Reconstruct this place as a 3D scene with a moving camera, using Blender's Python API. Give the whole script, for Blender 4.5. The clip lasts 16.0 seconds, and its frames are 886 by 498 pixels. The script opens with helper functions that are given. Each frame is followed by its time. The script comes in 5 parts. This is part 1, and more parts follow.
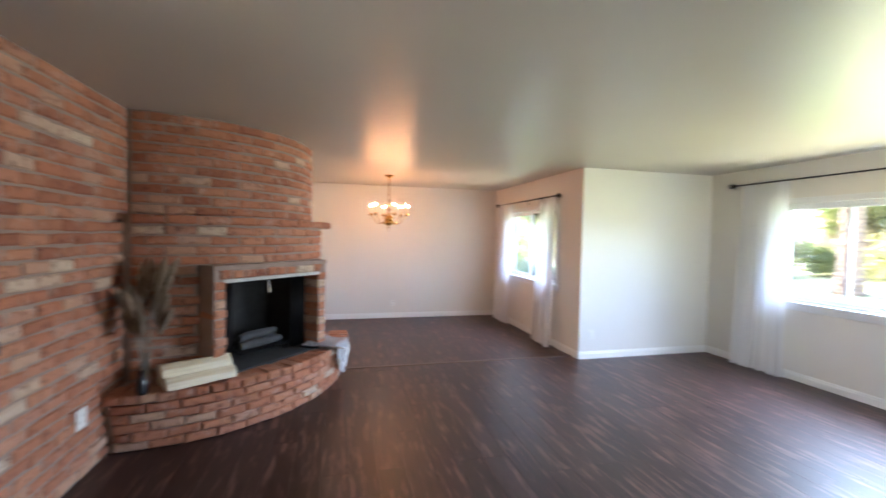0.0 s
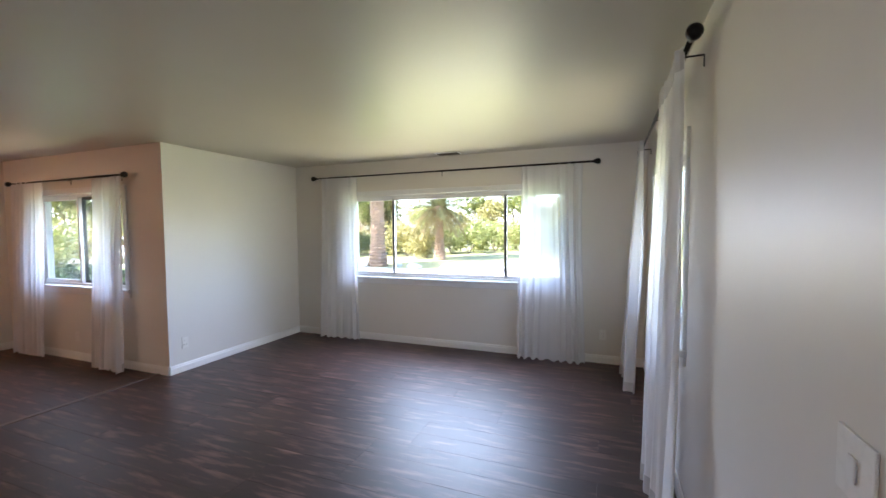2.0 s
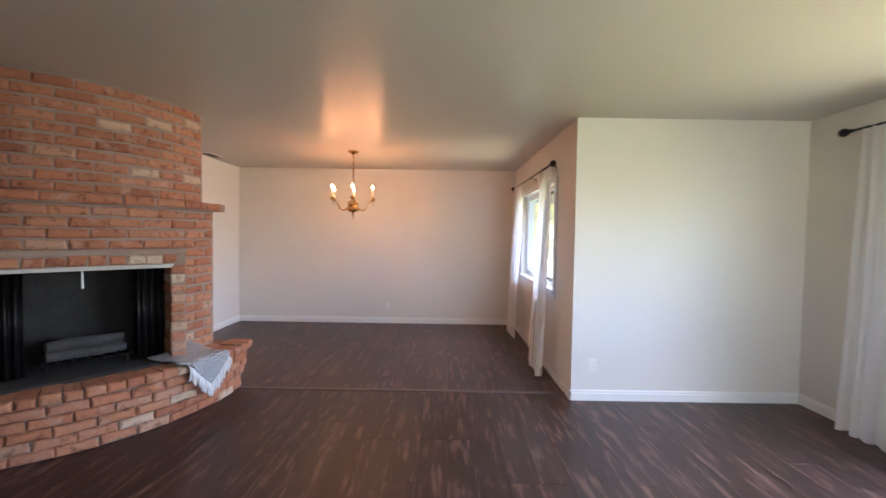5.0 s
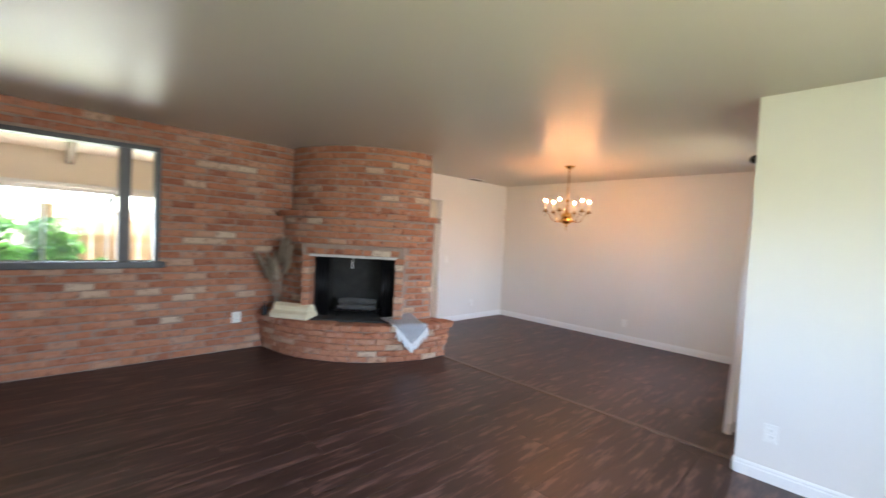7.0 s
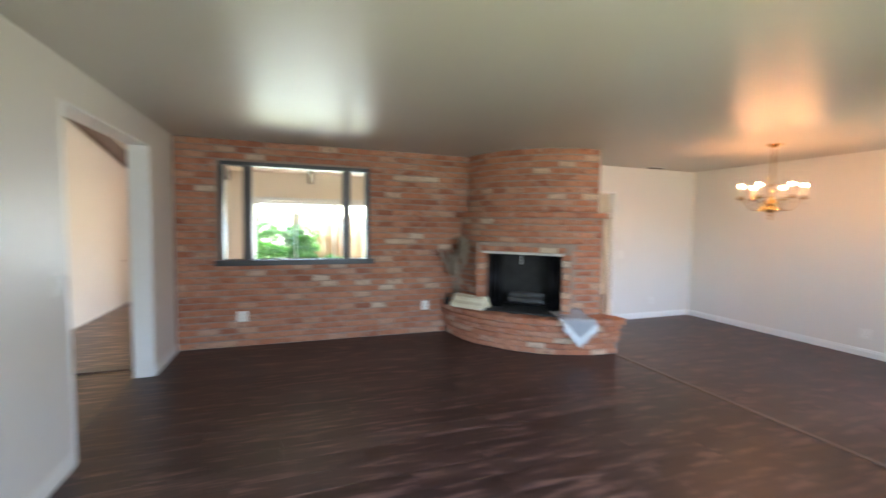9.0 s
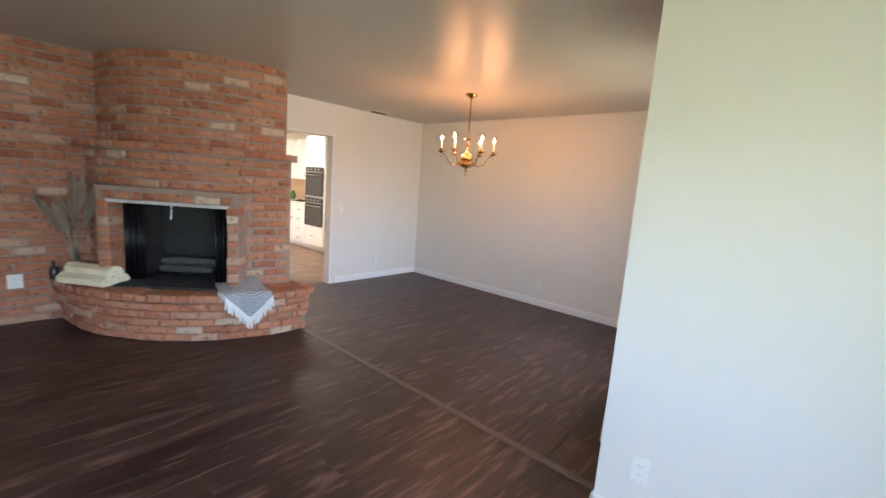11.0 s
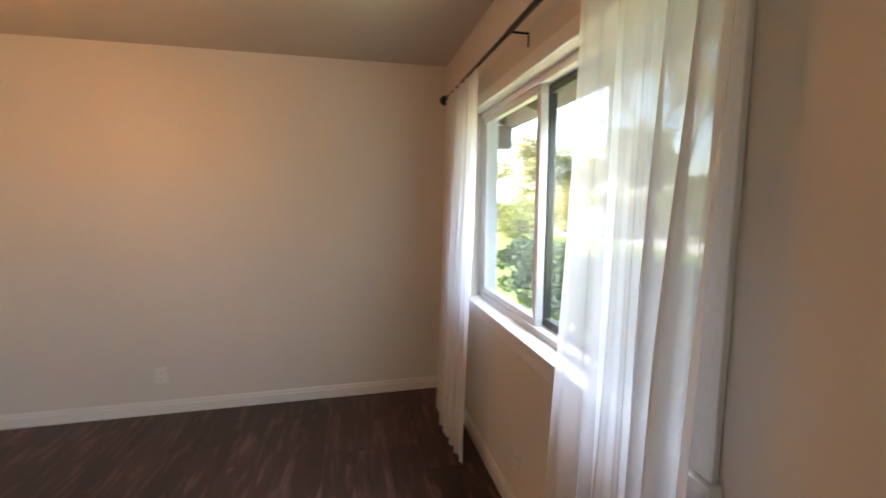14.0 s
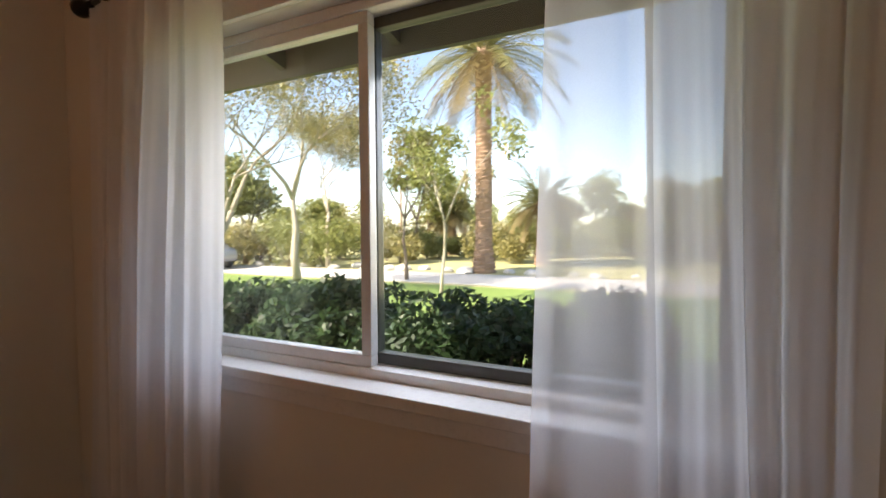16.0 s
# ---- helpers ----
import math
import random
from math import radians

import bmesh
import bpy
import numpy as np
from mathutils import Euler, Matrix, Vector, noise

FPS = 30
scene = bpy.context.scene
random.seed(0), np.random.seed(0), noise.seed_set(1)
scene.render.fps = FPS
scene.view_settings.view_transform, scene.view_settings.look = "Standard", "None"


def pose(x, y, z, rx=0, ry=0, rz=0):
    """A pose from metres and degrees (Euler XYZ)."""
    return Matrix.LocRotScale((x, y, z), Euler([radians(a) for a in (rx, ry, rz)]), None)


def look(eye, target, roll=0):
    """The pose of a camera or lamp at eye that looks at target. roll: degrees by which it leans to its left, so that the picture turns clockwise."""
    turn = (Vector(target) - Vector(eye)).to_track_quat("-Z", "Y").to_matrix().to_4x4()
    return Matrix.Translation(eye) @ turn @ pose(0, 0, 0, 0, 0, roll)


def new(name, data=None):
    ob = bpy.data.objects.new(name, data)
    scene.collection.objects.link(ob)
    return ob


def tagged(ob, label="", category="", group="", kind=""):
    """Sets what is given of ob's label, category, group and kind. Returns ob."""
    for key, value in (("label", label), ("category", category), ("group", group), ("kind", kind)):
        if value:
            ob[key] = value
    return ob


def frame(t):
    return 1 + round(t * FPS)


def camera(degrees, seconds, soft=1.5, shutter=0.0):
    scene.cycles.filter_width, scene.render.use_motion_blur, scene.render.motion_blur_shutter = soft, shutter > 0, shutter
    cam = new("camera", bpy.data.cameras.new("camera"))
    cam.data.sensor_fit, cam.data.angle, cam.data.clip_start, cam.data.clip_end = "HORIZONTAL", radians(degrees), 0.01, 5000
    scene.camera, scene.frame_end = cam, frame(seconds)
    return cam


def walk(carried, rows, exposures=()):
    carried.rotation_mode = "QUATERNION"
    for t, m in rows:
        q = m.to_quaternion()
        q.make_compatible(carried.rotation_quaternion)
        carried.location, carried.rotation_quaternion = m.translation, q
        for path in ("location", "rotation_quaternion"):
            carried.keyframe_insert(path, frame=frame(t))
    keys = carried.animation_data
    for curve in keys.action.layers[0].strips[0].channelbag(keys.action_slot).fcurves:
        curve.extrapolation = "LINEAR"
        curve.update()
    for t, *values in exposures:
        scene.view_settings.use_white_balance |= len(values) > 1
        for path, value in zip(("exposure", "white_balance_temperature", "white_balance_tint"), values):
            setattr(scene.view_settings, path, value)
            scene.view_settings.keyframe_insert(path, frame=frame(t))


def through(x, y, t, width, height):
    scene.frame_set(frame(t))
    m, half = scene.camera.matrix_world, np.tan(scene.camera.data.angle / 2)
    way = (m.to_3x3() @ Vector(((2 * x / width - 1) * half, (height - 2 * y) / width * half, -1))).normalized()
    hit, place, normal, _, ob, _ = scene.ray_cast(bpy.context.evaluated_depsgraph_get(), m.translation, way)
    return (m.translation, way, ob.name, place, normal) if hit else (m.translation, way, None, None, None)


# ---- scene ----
cam = camera(93.8, 16.0, shutter=0.5)
PATH = [
    (0, (-0.113, -0.002, 1.547), (0.373, 1.937, 1.482), 1.1),
    (0.5, (-0.259, 0.143, 1.542), (0.793, 1.843, 1.475), 1.5),
    (1, (-0.232, 0.31, 1.543), (1.205, 1.7, 1.502), 1.4),
    (1.5, (-0.11, 0.36, 1.541), (1.609, 1.38, 1.469), 0.7),
    (2, (-0.068, 0.393, 1.528), (1.789, 1.129, 1.429), -0.5),
    (2.5, (-0.076, 0.501, 1.524), (1.79, 1.21, 1.403), -2.2),
    (3, (-0.001, 0.759, 1.475), (1.738, 1.738, 1.347), -2.7),
    (3.5, (0.307, 0.875, 1.513), (1.549, 2.439, 1.405), -2.0),
    (4, (0.748, 0.971, 1.452), (1.568, 2.794, 1.378), -1.4),
    (4.5, (1.239, 1.028, 1.424), (1.634, 2.987, 1.351), 0.0),
    (7, (3.449, 1.364, 1.447), (2.003, 2.743, 1.384), 2.9),
    (7.5, (3.655, 1.265, 1.524), (1.865, 2.144, 1.369), 2.8),
    (8, (3.632, 1.139, 1.57), (1.677, 1.542, 1.436), 1.9),
    (8.5, (3.665, 1.121, 1.564), (1.676, 1.313, 1.476), 0.7),
    (9, (3.755, 1.274, 1.51), (1.876, 1.948, 1.386), 0.9),
    (9.5, (3.787, 1.608, 1.439), (2.16, 2.761, 1.295), 1.3),
    (12, (2.953, 3.586, 1.509), (1.862, 5.233, 1.194), 4.6),
    (12.5, (2.685, 3.931, 1.463), (1.977, 5.786, 1.227), 1.0),
    (13, (2.522, 4.190, 1.442), (2.090, 6.128, 1.232), 0.6),
    (13.5, (2.329, 4.429, 1.468), (2.132, 6.405, 1.229), 0.1),
    (14, (2.15, 4.597, 1.451), (2.588, 6.536, 1.229), 0.1),
    (14.5, (2.042, 4.811, 1.414), (2.801, 6.649, 1.204), 0.6),
    (15, (2.015, 5.125, 1.337), (3.214, 6.716, 1.152), 2.2),
    (15.5, (1.941, 5.379, 1.343), (3.593, 6.495, 1.181), 0.4),
    (16, (1.929, 5.544, 1.305), (3.748, 6.372, 1.228), -0.3),
]
EXPOSURES = [(0, 3.95, 5500, 16), (1.0, 3.35, 5650, 19), (2.5, 2.98, 5900, 20), (3.5, 2.93, 6250, 21), (4.5, 3.45, 5850, 21), (7.0, 3.8, 5700, 14), (9.5, 3.8, 5500, 10), (12.0, 3.45, 5700, 13), (13.5, 3.2, 6050, 13), (14.5, 2.7, 7100, 17), (16.0, 1.75, 7200, 20)]
walk(cam, [(t, look(eye, target, roll)) for t, eye, target, roll in PATH], EXPOSURES)

# ---- world, sun, exposure ----
SUN_EL, SUN_AZ = radians(40), radians(-58)      # from the garden behind the house
world = bpy.data.worlds.new("sky")
scene.world = world
world.use_nodes = True
wn = world.node_tree
sky = wn.nodes.new("ShaderNodeTexSky")
sky.sky_type, sky.sun_disc, sky.sun_elevation, sky.sun_rotation = "NISHITA", False, SUN_EL, SUN_AZ
wn.links.new(sky.outputs["Color"], wn.nodes["Background"].inputs["Color"])
wn.nodes["Background"].inputs["Strength"].default_value = 0.15
sun = bpy.data.lights.new("sun", "SUN")
sun.energy, sun.angle, sun.color = 5.0, radians(0.5), (1.0, 0.93, 0.82)
sun_ob = new("sun", sun)
SUN_DIR = Vector((math.sin(SUN_AZ) * math.cos(SUN_EL), math.cos(SUN_AZ) * math.cos(SUN_EL), math.sin(SUN_EL)))
sun_ob.rotation_mode = "QUATERNION"
sun_ob.rotation_quaternion = SUN_DIR.to_track_quat("Z", "Y")


def window_light(name, at, target, w, h, power, color=(0.93, 0.97, 1.0)):
    """The sky's light in a window's opening."""
    d = bpy.data.lights.new(name, "AREA")
    d.shape, d.size, d.size_y, d.energy, d.color = "RECTANGLE", w, h, power, color
    d.spread = radians(120)
    ob = new(name, d)
    ob.matrix_world = look(at, target)
    return ob


SKY_TINT, LAWN_TINT = (0.74, 0.84, 1.0), (1.0, 0.88, 0.50)
# each opening lets in sky light from above and sunlit ground light from below
for nm, at, inward, w, h, sky_w, ground_w in (
        ("living", (5.22, 2.42, 1.43), (-1, 0), 1.9, 0.5, 8.0, 3.1),
        ("dining", (3.24, 6.19, 1.43), (-1, 0), 0.8, 0.5, 2.4, 0.8),
        ("near", (3.28, -0.36, 1.43), (0, 1), 1.5, 0.5, 1.6, 1.4),
        ("garden", (-5.98, 2.0, 1.0), (1, 0), 3.0, 0.8, 12.0, 4.2)):
    for tint, watts, drop in ((SKY_TINT, sky_w, -0.9), (LAWN_TINT, ground_w, 0.55)):
        window_light("window_light_" + nm, (at[0], at[1], at[2] - 0.2 * drop), (at[0] + inward[0], at[1] + inward[1], at[2] + 0.8 * drop), w, h, watts, tint)

# ---- materials ----
def mat(name):
    m = bpy.data.materials.new(name)
    m.use_nodes = True
    nt = m.node_tree
    return m, nt, nt.nodes["Principled BSDF"]


def node(nt, kind, **values):
    n = nt.nodes.new(kind)
    for key, value in values.items():
        if key in ("operation", "blend_type", "data_type", "wave_type", "bands_direction", "feature"):
            if key == "operation":
                n.operation = value
            elif key == "blend_type":
                n.blend_type = value
            elif key == "data_type":
                n.data_type = value
            elif key == "feature":
                n.feature = value
        else:
            n.inputs[key.replace("_", " ")].default_value = value
    return n


def ramp(nt, source, stops, constant=False):
    r = nt.nodes.new("ShaderNodeValToRGB")
    els = r.color_ramp.elements
    while len(els) < len(stops):
        els.new(0.5)
    for e, (p, c) in zip(els, stops):
        e.position, e.color = p, (*c, 1)
    if constant:
        r.color_ramp.interpolation = "CONSTANT"
    nt.links.new(source, r.inputs["Fac"])
    return r.outputs["Color"]


def coords(nt, scale=(1, 1, 1), world_space=True):
    if world_space:
        src = nt.nodes.new("ShaderNodeNewGeometry").outputs["Position"]
    else:
        src = nt.nodes.new("ShaderNodeTexCoord").outputs["Object"]
    mp = nt.nodes.new("ShaderNodeMapping")
    mp.inputs["Scale"].default_value = scale
    nt.links.new(src, mp.inputs["Vector"])
    return mp.outputs["Vector"]


def noise_tex(nt, vec, scale, detail=4, rough=0.55):
    n = nt.nodes.new("ShaderNodeTexNoise")
    n.inputs["Scale"].default_value, n.inputs["Detail"].default_value, n.inputs["Roughness"].default_value = scale, detail, rough
    nt.links.new(vec, n.inputs["Vector"])
    return n.outputs["Fac"]


def mixed(nt, a, b, fac, blend="MIX"):
    m = nt.nodes.new("ShaderNodeMix")
    m.data_type, m.blend_type = "RGBA", blend
    for sock, v in (("A", a), ("B", b)):
        target = [i for i in m.inputs if i.name == sock and i.type == "RGBA"][0]
        if isinstance(v, tuple):
            target.default_value = (*v, 1)
        else:
            nt.links.new(v, target)
    if isinstance(fac, float):
        m.inputs["Factor"].default_value = fac
    else:
        nt.links.new(fac, m.inputs["Factor"])
    return [o for o in m.outputs if o.type == "RGBA"][0]


def bump(nt, bsdf, height, strength=0.2, distance=0.01):
    b = nt.nodes.new("ShaderNodeBump")
    b.inputs["Strength"].default_value, b.inputs["Distance"].default_value = strength, distance
    nt.links.new(height, b.inputs["Height"])
    nt.links.new(b.outputs["Normal"], bsdf.inputs["Normal"])


def speckled(name, dark, light, scale=6.0, rough=0.6, metal=0.0, bump_scale=60.0, bump_strength=0.15, world_space=True, spec=0.5, stretch=(1, 1, 1), grit=0.5):
    """A paint, stone or cloth with two scales of variation."""
    m, nt, b = mat(name)
    v = coords(nt, stretch, world_space)
    n1, n2 = noise_tex(nt, v, scale), noise_tex(nt, v, bump_scale, 3)
    c = mixed(nt, dark, light, n1)
    c = mixed(nt, c, tuple(0.82 * q for q in dark), ramp(nt, n2, [(0.5, (0, 0, 0)), (0.85, (grit, grit, grit))]))
    nt.links.new(c, b.inputs["Base Color"])
    b.inputs["Roughness"].default_value, b.inputs["Metallic"].default_value = rough, metal
    b.inputs["Specular IOR Level"].default_value = spec
    bump(nt, b, n2, bump_strength, 0.004)
    return m


M_WALL = speckled("wall_paint", (0.70, 0.67, 0.61), (0.76, 0.73, 0.68), 1.2, 0.45, bump_scale=45, bump_strength=0.08, grit=0.06)
M_WARM = speckled("cream_paint", (0.78, 0.68, 0.55), (0.83, 0.74, 0.62), 1.2, 0.6, bump_scale=45, bump_strength=0.08, grit=0.06)
M_TRIM = speckled("trim_paint", (0.78, 0.77, 0.74), (0.84, 0.83, 0.80), 3, 0.35, bump_scale=80, bump_strength=0.05)
M_VINYL = speckled("white_vinyl", (0.74, 0.75, 0.75), (0.80, 0.80, 0.80), 3, 0.35, bump_scale=80, bump_strength=0.03)
M_DARKFRAME = speckled("dark_sash", (0.05, 0.055, 0.05), (0.09, 0.095, 0.085), 8, 0.35)
M_BLACKWOOD = speckled("black_wood", (0.022, 0.020, 0.020), (0.045, 0.042, 0.040), 10, 0.45, stretch=(1, 0.2, 1))
M_IRON = speckled("black_iron", (0.010, 0.010, 0.011), (0.022, 0.021, 0.021), 20, 0.38, 0.6)
M_STEEL = speckled("steel", (0.28, 0.27, 0.25), (0.4, 0.39, 0.37), 20, 0.3, 0.9)
M_PLATE = speckled("plate_plastic", (0.78, 0.76, 0.70), (0.82, 0.80, 0.75), 10, 0.35, bump_strength=0.02)
M_SLOT = speckled("slot_dark", (0.02, 0.02, 0.02), (0.04, 0.04, 0.04), 10, 0.5)
M_BRASS = speckled("brass", (0.55, 0.33, 0.10), (0.72, 0.46, 0.17), 14, 0.2, 1.0, bump_strength=0.03)
M_SOOT = speckled("soot_brick", (0.012, 0.011, 0.010), (0.05, 0.045, 0.040), 9, 0.9, bump_scale=30, bump_strength=0.5)
M_MORTAR = speckled("mortar", (0.24, 0.165, 0.125), (0.38, 0.29, 0.23), 9, 0.95, bump_scale=70, bump_strength=0.6)
M_EAVE = speckled("eave_paint", (0.10, 0.085, 0.075), (0.15, 0.13, 0.115), 5, 0.6)
M_STUCCO = speckled("stucco", (0.50, 0.45, 0.38), (0.60, 0.55, 0.47), 3, 0.9, bump_scale=50, bump_strength=0.5)
M_BEAM = speckled("beam_wood", (0.10, 0.065, 0.045), (0.17, 0.115, 0.08), 6, 0.6, stretch=(0.2, 1, 1))
M_CABINET = speckled("cabinet_paint", (0.76, 0.73, 0.66), (0.82, 0.79, 0.73), 3, 0.35, bump_strength=0.04)
M_COUNTER = speckled("counter_tile", (0.68, 0.60, 0.50), (0.76, 0.68, 0.58), 8, 0.3)
M_SPLASH = speckled("splash_tile", (0.52, 0.36, 0.22), (0.62, 0.45, 0.29), 8, 0.3)
M_OVEN = speckled("oven_glass", (0.012, 0.012, 0.014), (0.022, 0.022, 0.024), 8, 0.12)
M_GRASS = speckled("lawn", (0.10, 0.17, 0.03), (0.20, 0.28, 0.06), 0.7, 0.9, bump_scale=30, bump_strength=0.8)
M_DRYGRASS = speckled("dry_grass", (0.33, 0.32, 0.13), (0.45, 0.41, 0.20), 0.5, 0.95, bump_scale=25, bump_strength=0.8)
M_DRIVE = speckled("concrete_drive", (0.42, 0.40, 0.37), (0.52, 0.50, 0.47), 0.8, 0.9, bump_scale=30, bump_strength=0.3)
M_ROCK = speckled("pale_rock", (0.42, 0.40, 0.37), (0.62, 0.60, 0.56), 4, 0.9, bump_scale=14, bump_strength=0.8)
M_BARK = speckled("bark", (0.13, 0.10, 0.075), (0.24, 0.19, 0.145), 7, 0.95, bump_scale=25, bump_strength=0.8)
M_PALEBARK = speckled("pale_bark", (0.30, 0.26, 0.20), (0.42, 0.37, 0.29), 7, 0.95, bump_scale=25, bump_strength=0.6)
M_PALMBARK = speckled("palm_bark", (0.22, 0.13, 0.085), (0.36, 0.25, 0.17), 5, 0.95, bump_scale=20, bump_strength=0.8)
M_WAX = speckled("candle_sleeve", (0.75, 0.68, 0.52), (0.82, 0.75, 0.6), 20, 0.5, bump_strength=0.02)
M_FENCE = speckled("fence_wood", (0.34, 0.17, 0.07), (0.46, 0.25, 0.12), 3, 0.85, stretch=(1, 4, 0.4))
M_POT = speckled("planter", (0.16, 0.17, 0.18), (0.24, 0.25, 0.26), 4, 0.7)
M_CARPAINT = speckled("car_paint", (0.45, 0.46, 0.48), (0.5, 0.51, 0.53), 2, 0.25, 0.3, bump_strength=0.0)
M_TYRE = speckled("tyre_rubber", (0.015, 0.015, 0.015), (0.03, 0.03, 0.03), 8, 0.85)
M_ASH = speckled("ash", (0.02, 0.02, 0.02), (0.10, 0.095, 0.09), 16, 0.95)
M_STRIP = speckled("strip_wood", (0.085, 0.055, 0.042), (0.14, 0.095, 0.07), 9, 0.4, stretch=(0.3, 2, 1))


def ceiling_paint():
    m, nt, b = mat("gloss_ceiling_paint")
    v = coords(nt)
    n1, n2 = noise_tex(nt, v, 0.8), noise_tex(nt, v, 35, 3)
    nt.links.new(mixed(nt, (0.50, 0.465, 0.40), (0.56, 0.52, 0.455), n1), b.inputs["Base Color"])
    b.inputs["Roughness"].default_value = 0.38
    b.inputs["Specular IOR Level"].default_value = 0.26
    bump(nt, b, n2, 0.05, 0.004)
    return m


M_CEIL = ceiling_paint()


def plank_floor(name, tones, island=False):
    """Dark vinyl planks: long grain, pale worn streaks, a tone of its own for each plank."""
    m, nt, b = mat(name)
    if island:
        rnd = nt.nodes.new("ShaderNodeNewGeometry").outputs["Random Per Island"]
    else:
        rnd = nt.nodes.new("ShaderNodeObjectInfo").outputs["Random"]
    base = ramp(nt, rnd, [(0.0, tones[0]), (0.5, tones[1]), (1.0, tones[2])])
    v = coords(nt, (13, 1.9, 1))
    add = nt.nodes.new("ShaderNodeVectorMath")
    add.operation = "ADD"
    nt.links.new(v, add.inputs[0])
    cmb = nt.nodes.new("ShaderNodeCombineXYZ")
    mul = nt.nodes.new("ShaderNodeMath")
    mul.operation = "MULTIPLY"
    mul.inputs[1].default_value = 37.0
    nt.links.new(rnd, mul.inputs[0])
    nt.links.new(mul.outputs[0], cmb.inputs["Y"])
    nt.links.new(mul.outputs[0], cmb.inputs["Z"])
    nt.links.new(cmb.outputs[0], add.inputs[1])
    g1 = noise_tex(nt, add.outputs[0], 1.6, 4, 0.55)
    g2 = noise_tex(nt, coords(nt, (60, 3, 1)), 2.0, 4, 0.6)
    c = mixed(nt, base, tuple(3.3 * q for q in tones[2]), ramp(nt, g1, [(0.52, (0, 0, 0)), (0.70, (0.85, 0.85, 0.85))]))
    c = mixed(nt, c, tuple(0.45 * q for q in tones[0]), ramp(nt, g1, [(0.28, (0.8, 0.8, 0.8)), (0.46, (0, 0, 0))]))
    c = mixed(nt, c, tones[2], ramp(nt, g2, [(0.5, (0, 0, 0)), (0.8, (0.25, 0.25, 0.25))]))
    nt.links.new(c, b.inputs["Base Color"])
    rr = nt.nodes.new("ShaderNodeMapRange")
    rr.inputs["To Min"].default_value, rr.inputs["To Max"].default_value = 0.33, 0.5
    nt.links.new(g1, rr.inputs["Value"])
    nt.links.new(rr.outputs[0], b.inputs["Roughness"])
    b.inputs["Specular IOR Level"].default_value = 0.5
    bump(nt, b, g2, 0.12, 0.003)
    return m


FLOOR_TONES = ((0.030, 0.015, 0.012), (0.040, 0.020, 0.016), (0.056, 0.030, 0.024))
M_FLOOR = plank_floor("plank_vinyl", FLOOR_TONES)
M_HALLFLOOR = plank_floor("hall_plank", ((0.085, 0.048, 0.03), (0.11, 0.064, 0.04), (0.14, 0.085, 0.055)), True)


def brick_mat(name, island):
    m, nt, b = mat(name)
    if island:
        rnd = nt.nodes.new("ShaderNodeNewGeometry").outputs["Random Per Island"]
    else:
        rnd = nt.nodes.new("ShaderNodeObjectInfo").outputs["Random"]
    base = ramp(nt, rnd, [(0.0, (0.28, 0.108, 0.060)), (0.22, (0.43, 0.172, 0.090)), (0.42, (0.36, 0.148, 0.080)), (0.6, (0.46, 0.21, 0.115)),
                          (0.80, (0.42, 0.19, 0.115)), (0.93, (0.47, 0.28, 0.18)), (1.0, (0.56, 0.44, 0.32))])
    v = coords(nt)
    n1, n2, n3 = noise_tex(nt, v, 9, 5, 0.65), noise_tex(nt, v, 60, 4, 0.6), noise_tex(nt, v, 22, 4, 0.6)
    c = mixed(nt, base, (0.52, 0.42, 0.35), ramp(nt, n1, [(0.55, (0, 0, 0)), (0.76, (0.55, 0.55, 0.55))]))
    c = mixed(nt, c, (0.12, 0.05, 0.035), ramp(nt, n3, [(0.3, (0.7, 0.7, 0.7)), (0.46, (0, 0, 0))]))
    nt.links.new(c, b.inputs["Base Color"])
    b.inputs["Roughness"].default_value = 0.85
    b.inputs["Specular IOR Level"].default_value = 0.3
    h = mixed(nt, n2, n3, 0.5)
    bump(nt, b, h, 0.7, 0.008)
    return m


M_BRICK = brick_mat("old_brick", False)
M_BRICKS = brick_mat("old_brick_joined", True)


def glass_pane():
    m, nt, b = mat("window_glass")
    tr, gl, fr, mx = (nt.nodes.new(k) for k in ("ShaderNodeBsdfTransparent", "ShaderNodeBsdfGlossy", "ShaderNodeLayerWeight", "ShaderNodeMixShader"))
    tr.inputs["Color"].default_value = (0.93, 0.96, 0.95, 1)
    gl.inputs["Roughness"].default_value = 0.02
    fr.inputs["Blend"].default_value = 0.12
    mr = nt.nodes.new("ShaderNodeMapRange")
    mr.inputs["To Min"].default_value, mr.inputs["To Max"].default_value = 0.025, 0.6
    nt.links.new(fr.outputs["Facing"], mr.inputs["Value"])
    nt.links.new(mr.outputs[0], mx.inputs[0])
    nt.links.new(tr.outputs[0], mx.inputs[1])
    nt.links.new(gl.outputs[0], mx.inputs[2])
    nt.links.new(mx.outputs[0], nt.nodes["Material Output"].inputs["Surface"])
    return m


M_GLASS = glass_pane()


def clear_glass():
    m, nt, b = mat("vase_glass")
    b.inputs["Transmission Weight"].default_value, b.inputs["Roughness"].default_value = 1.0, 0.03
    b.inputs["Base Color"].default_value = (0.9, 0.94, 0.92, 1)
    return m


M_CLEAR = clear_glass()


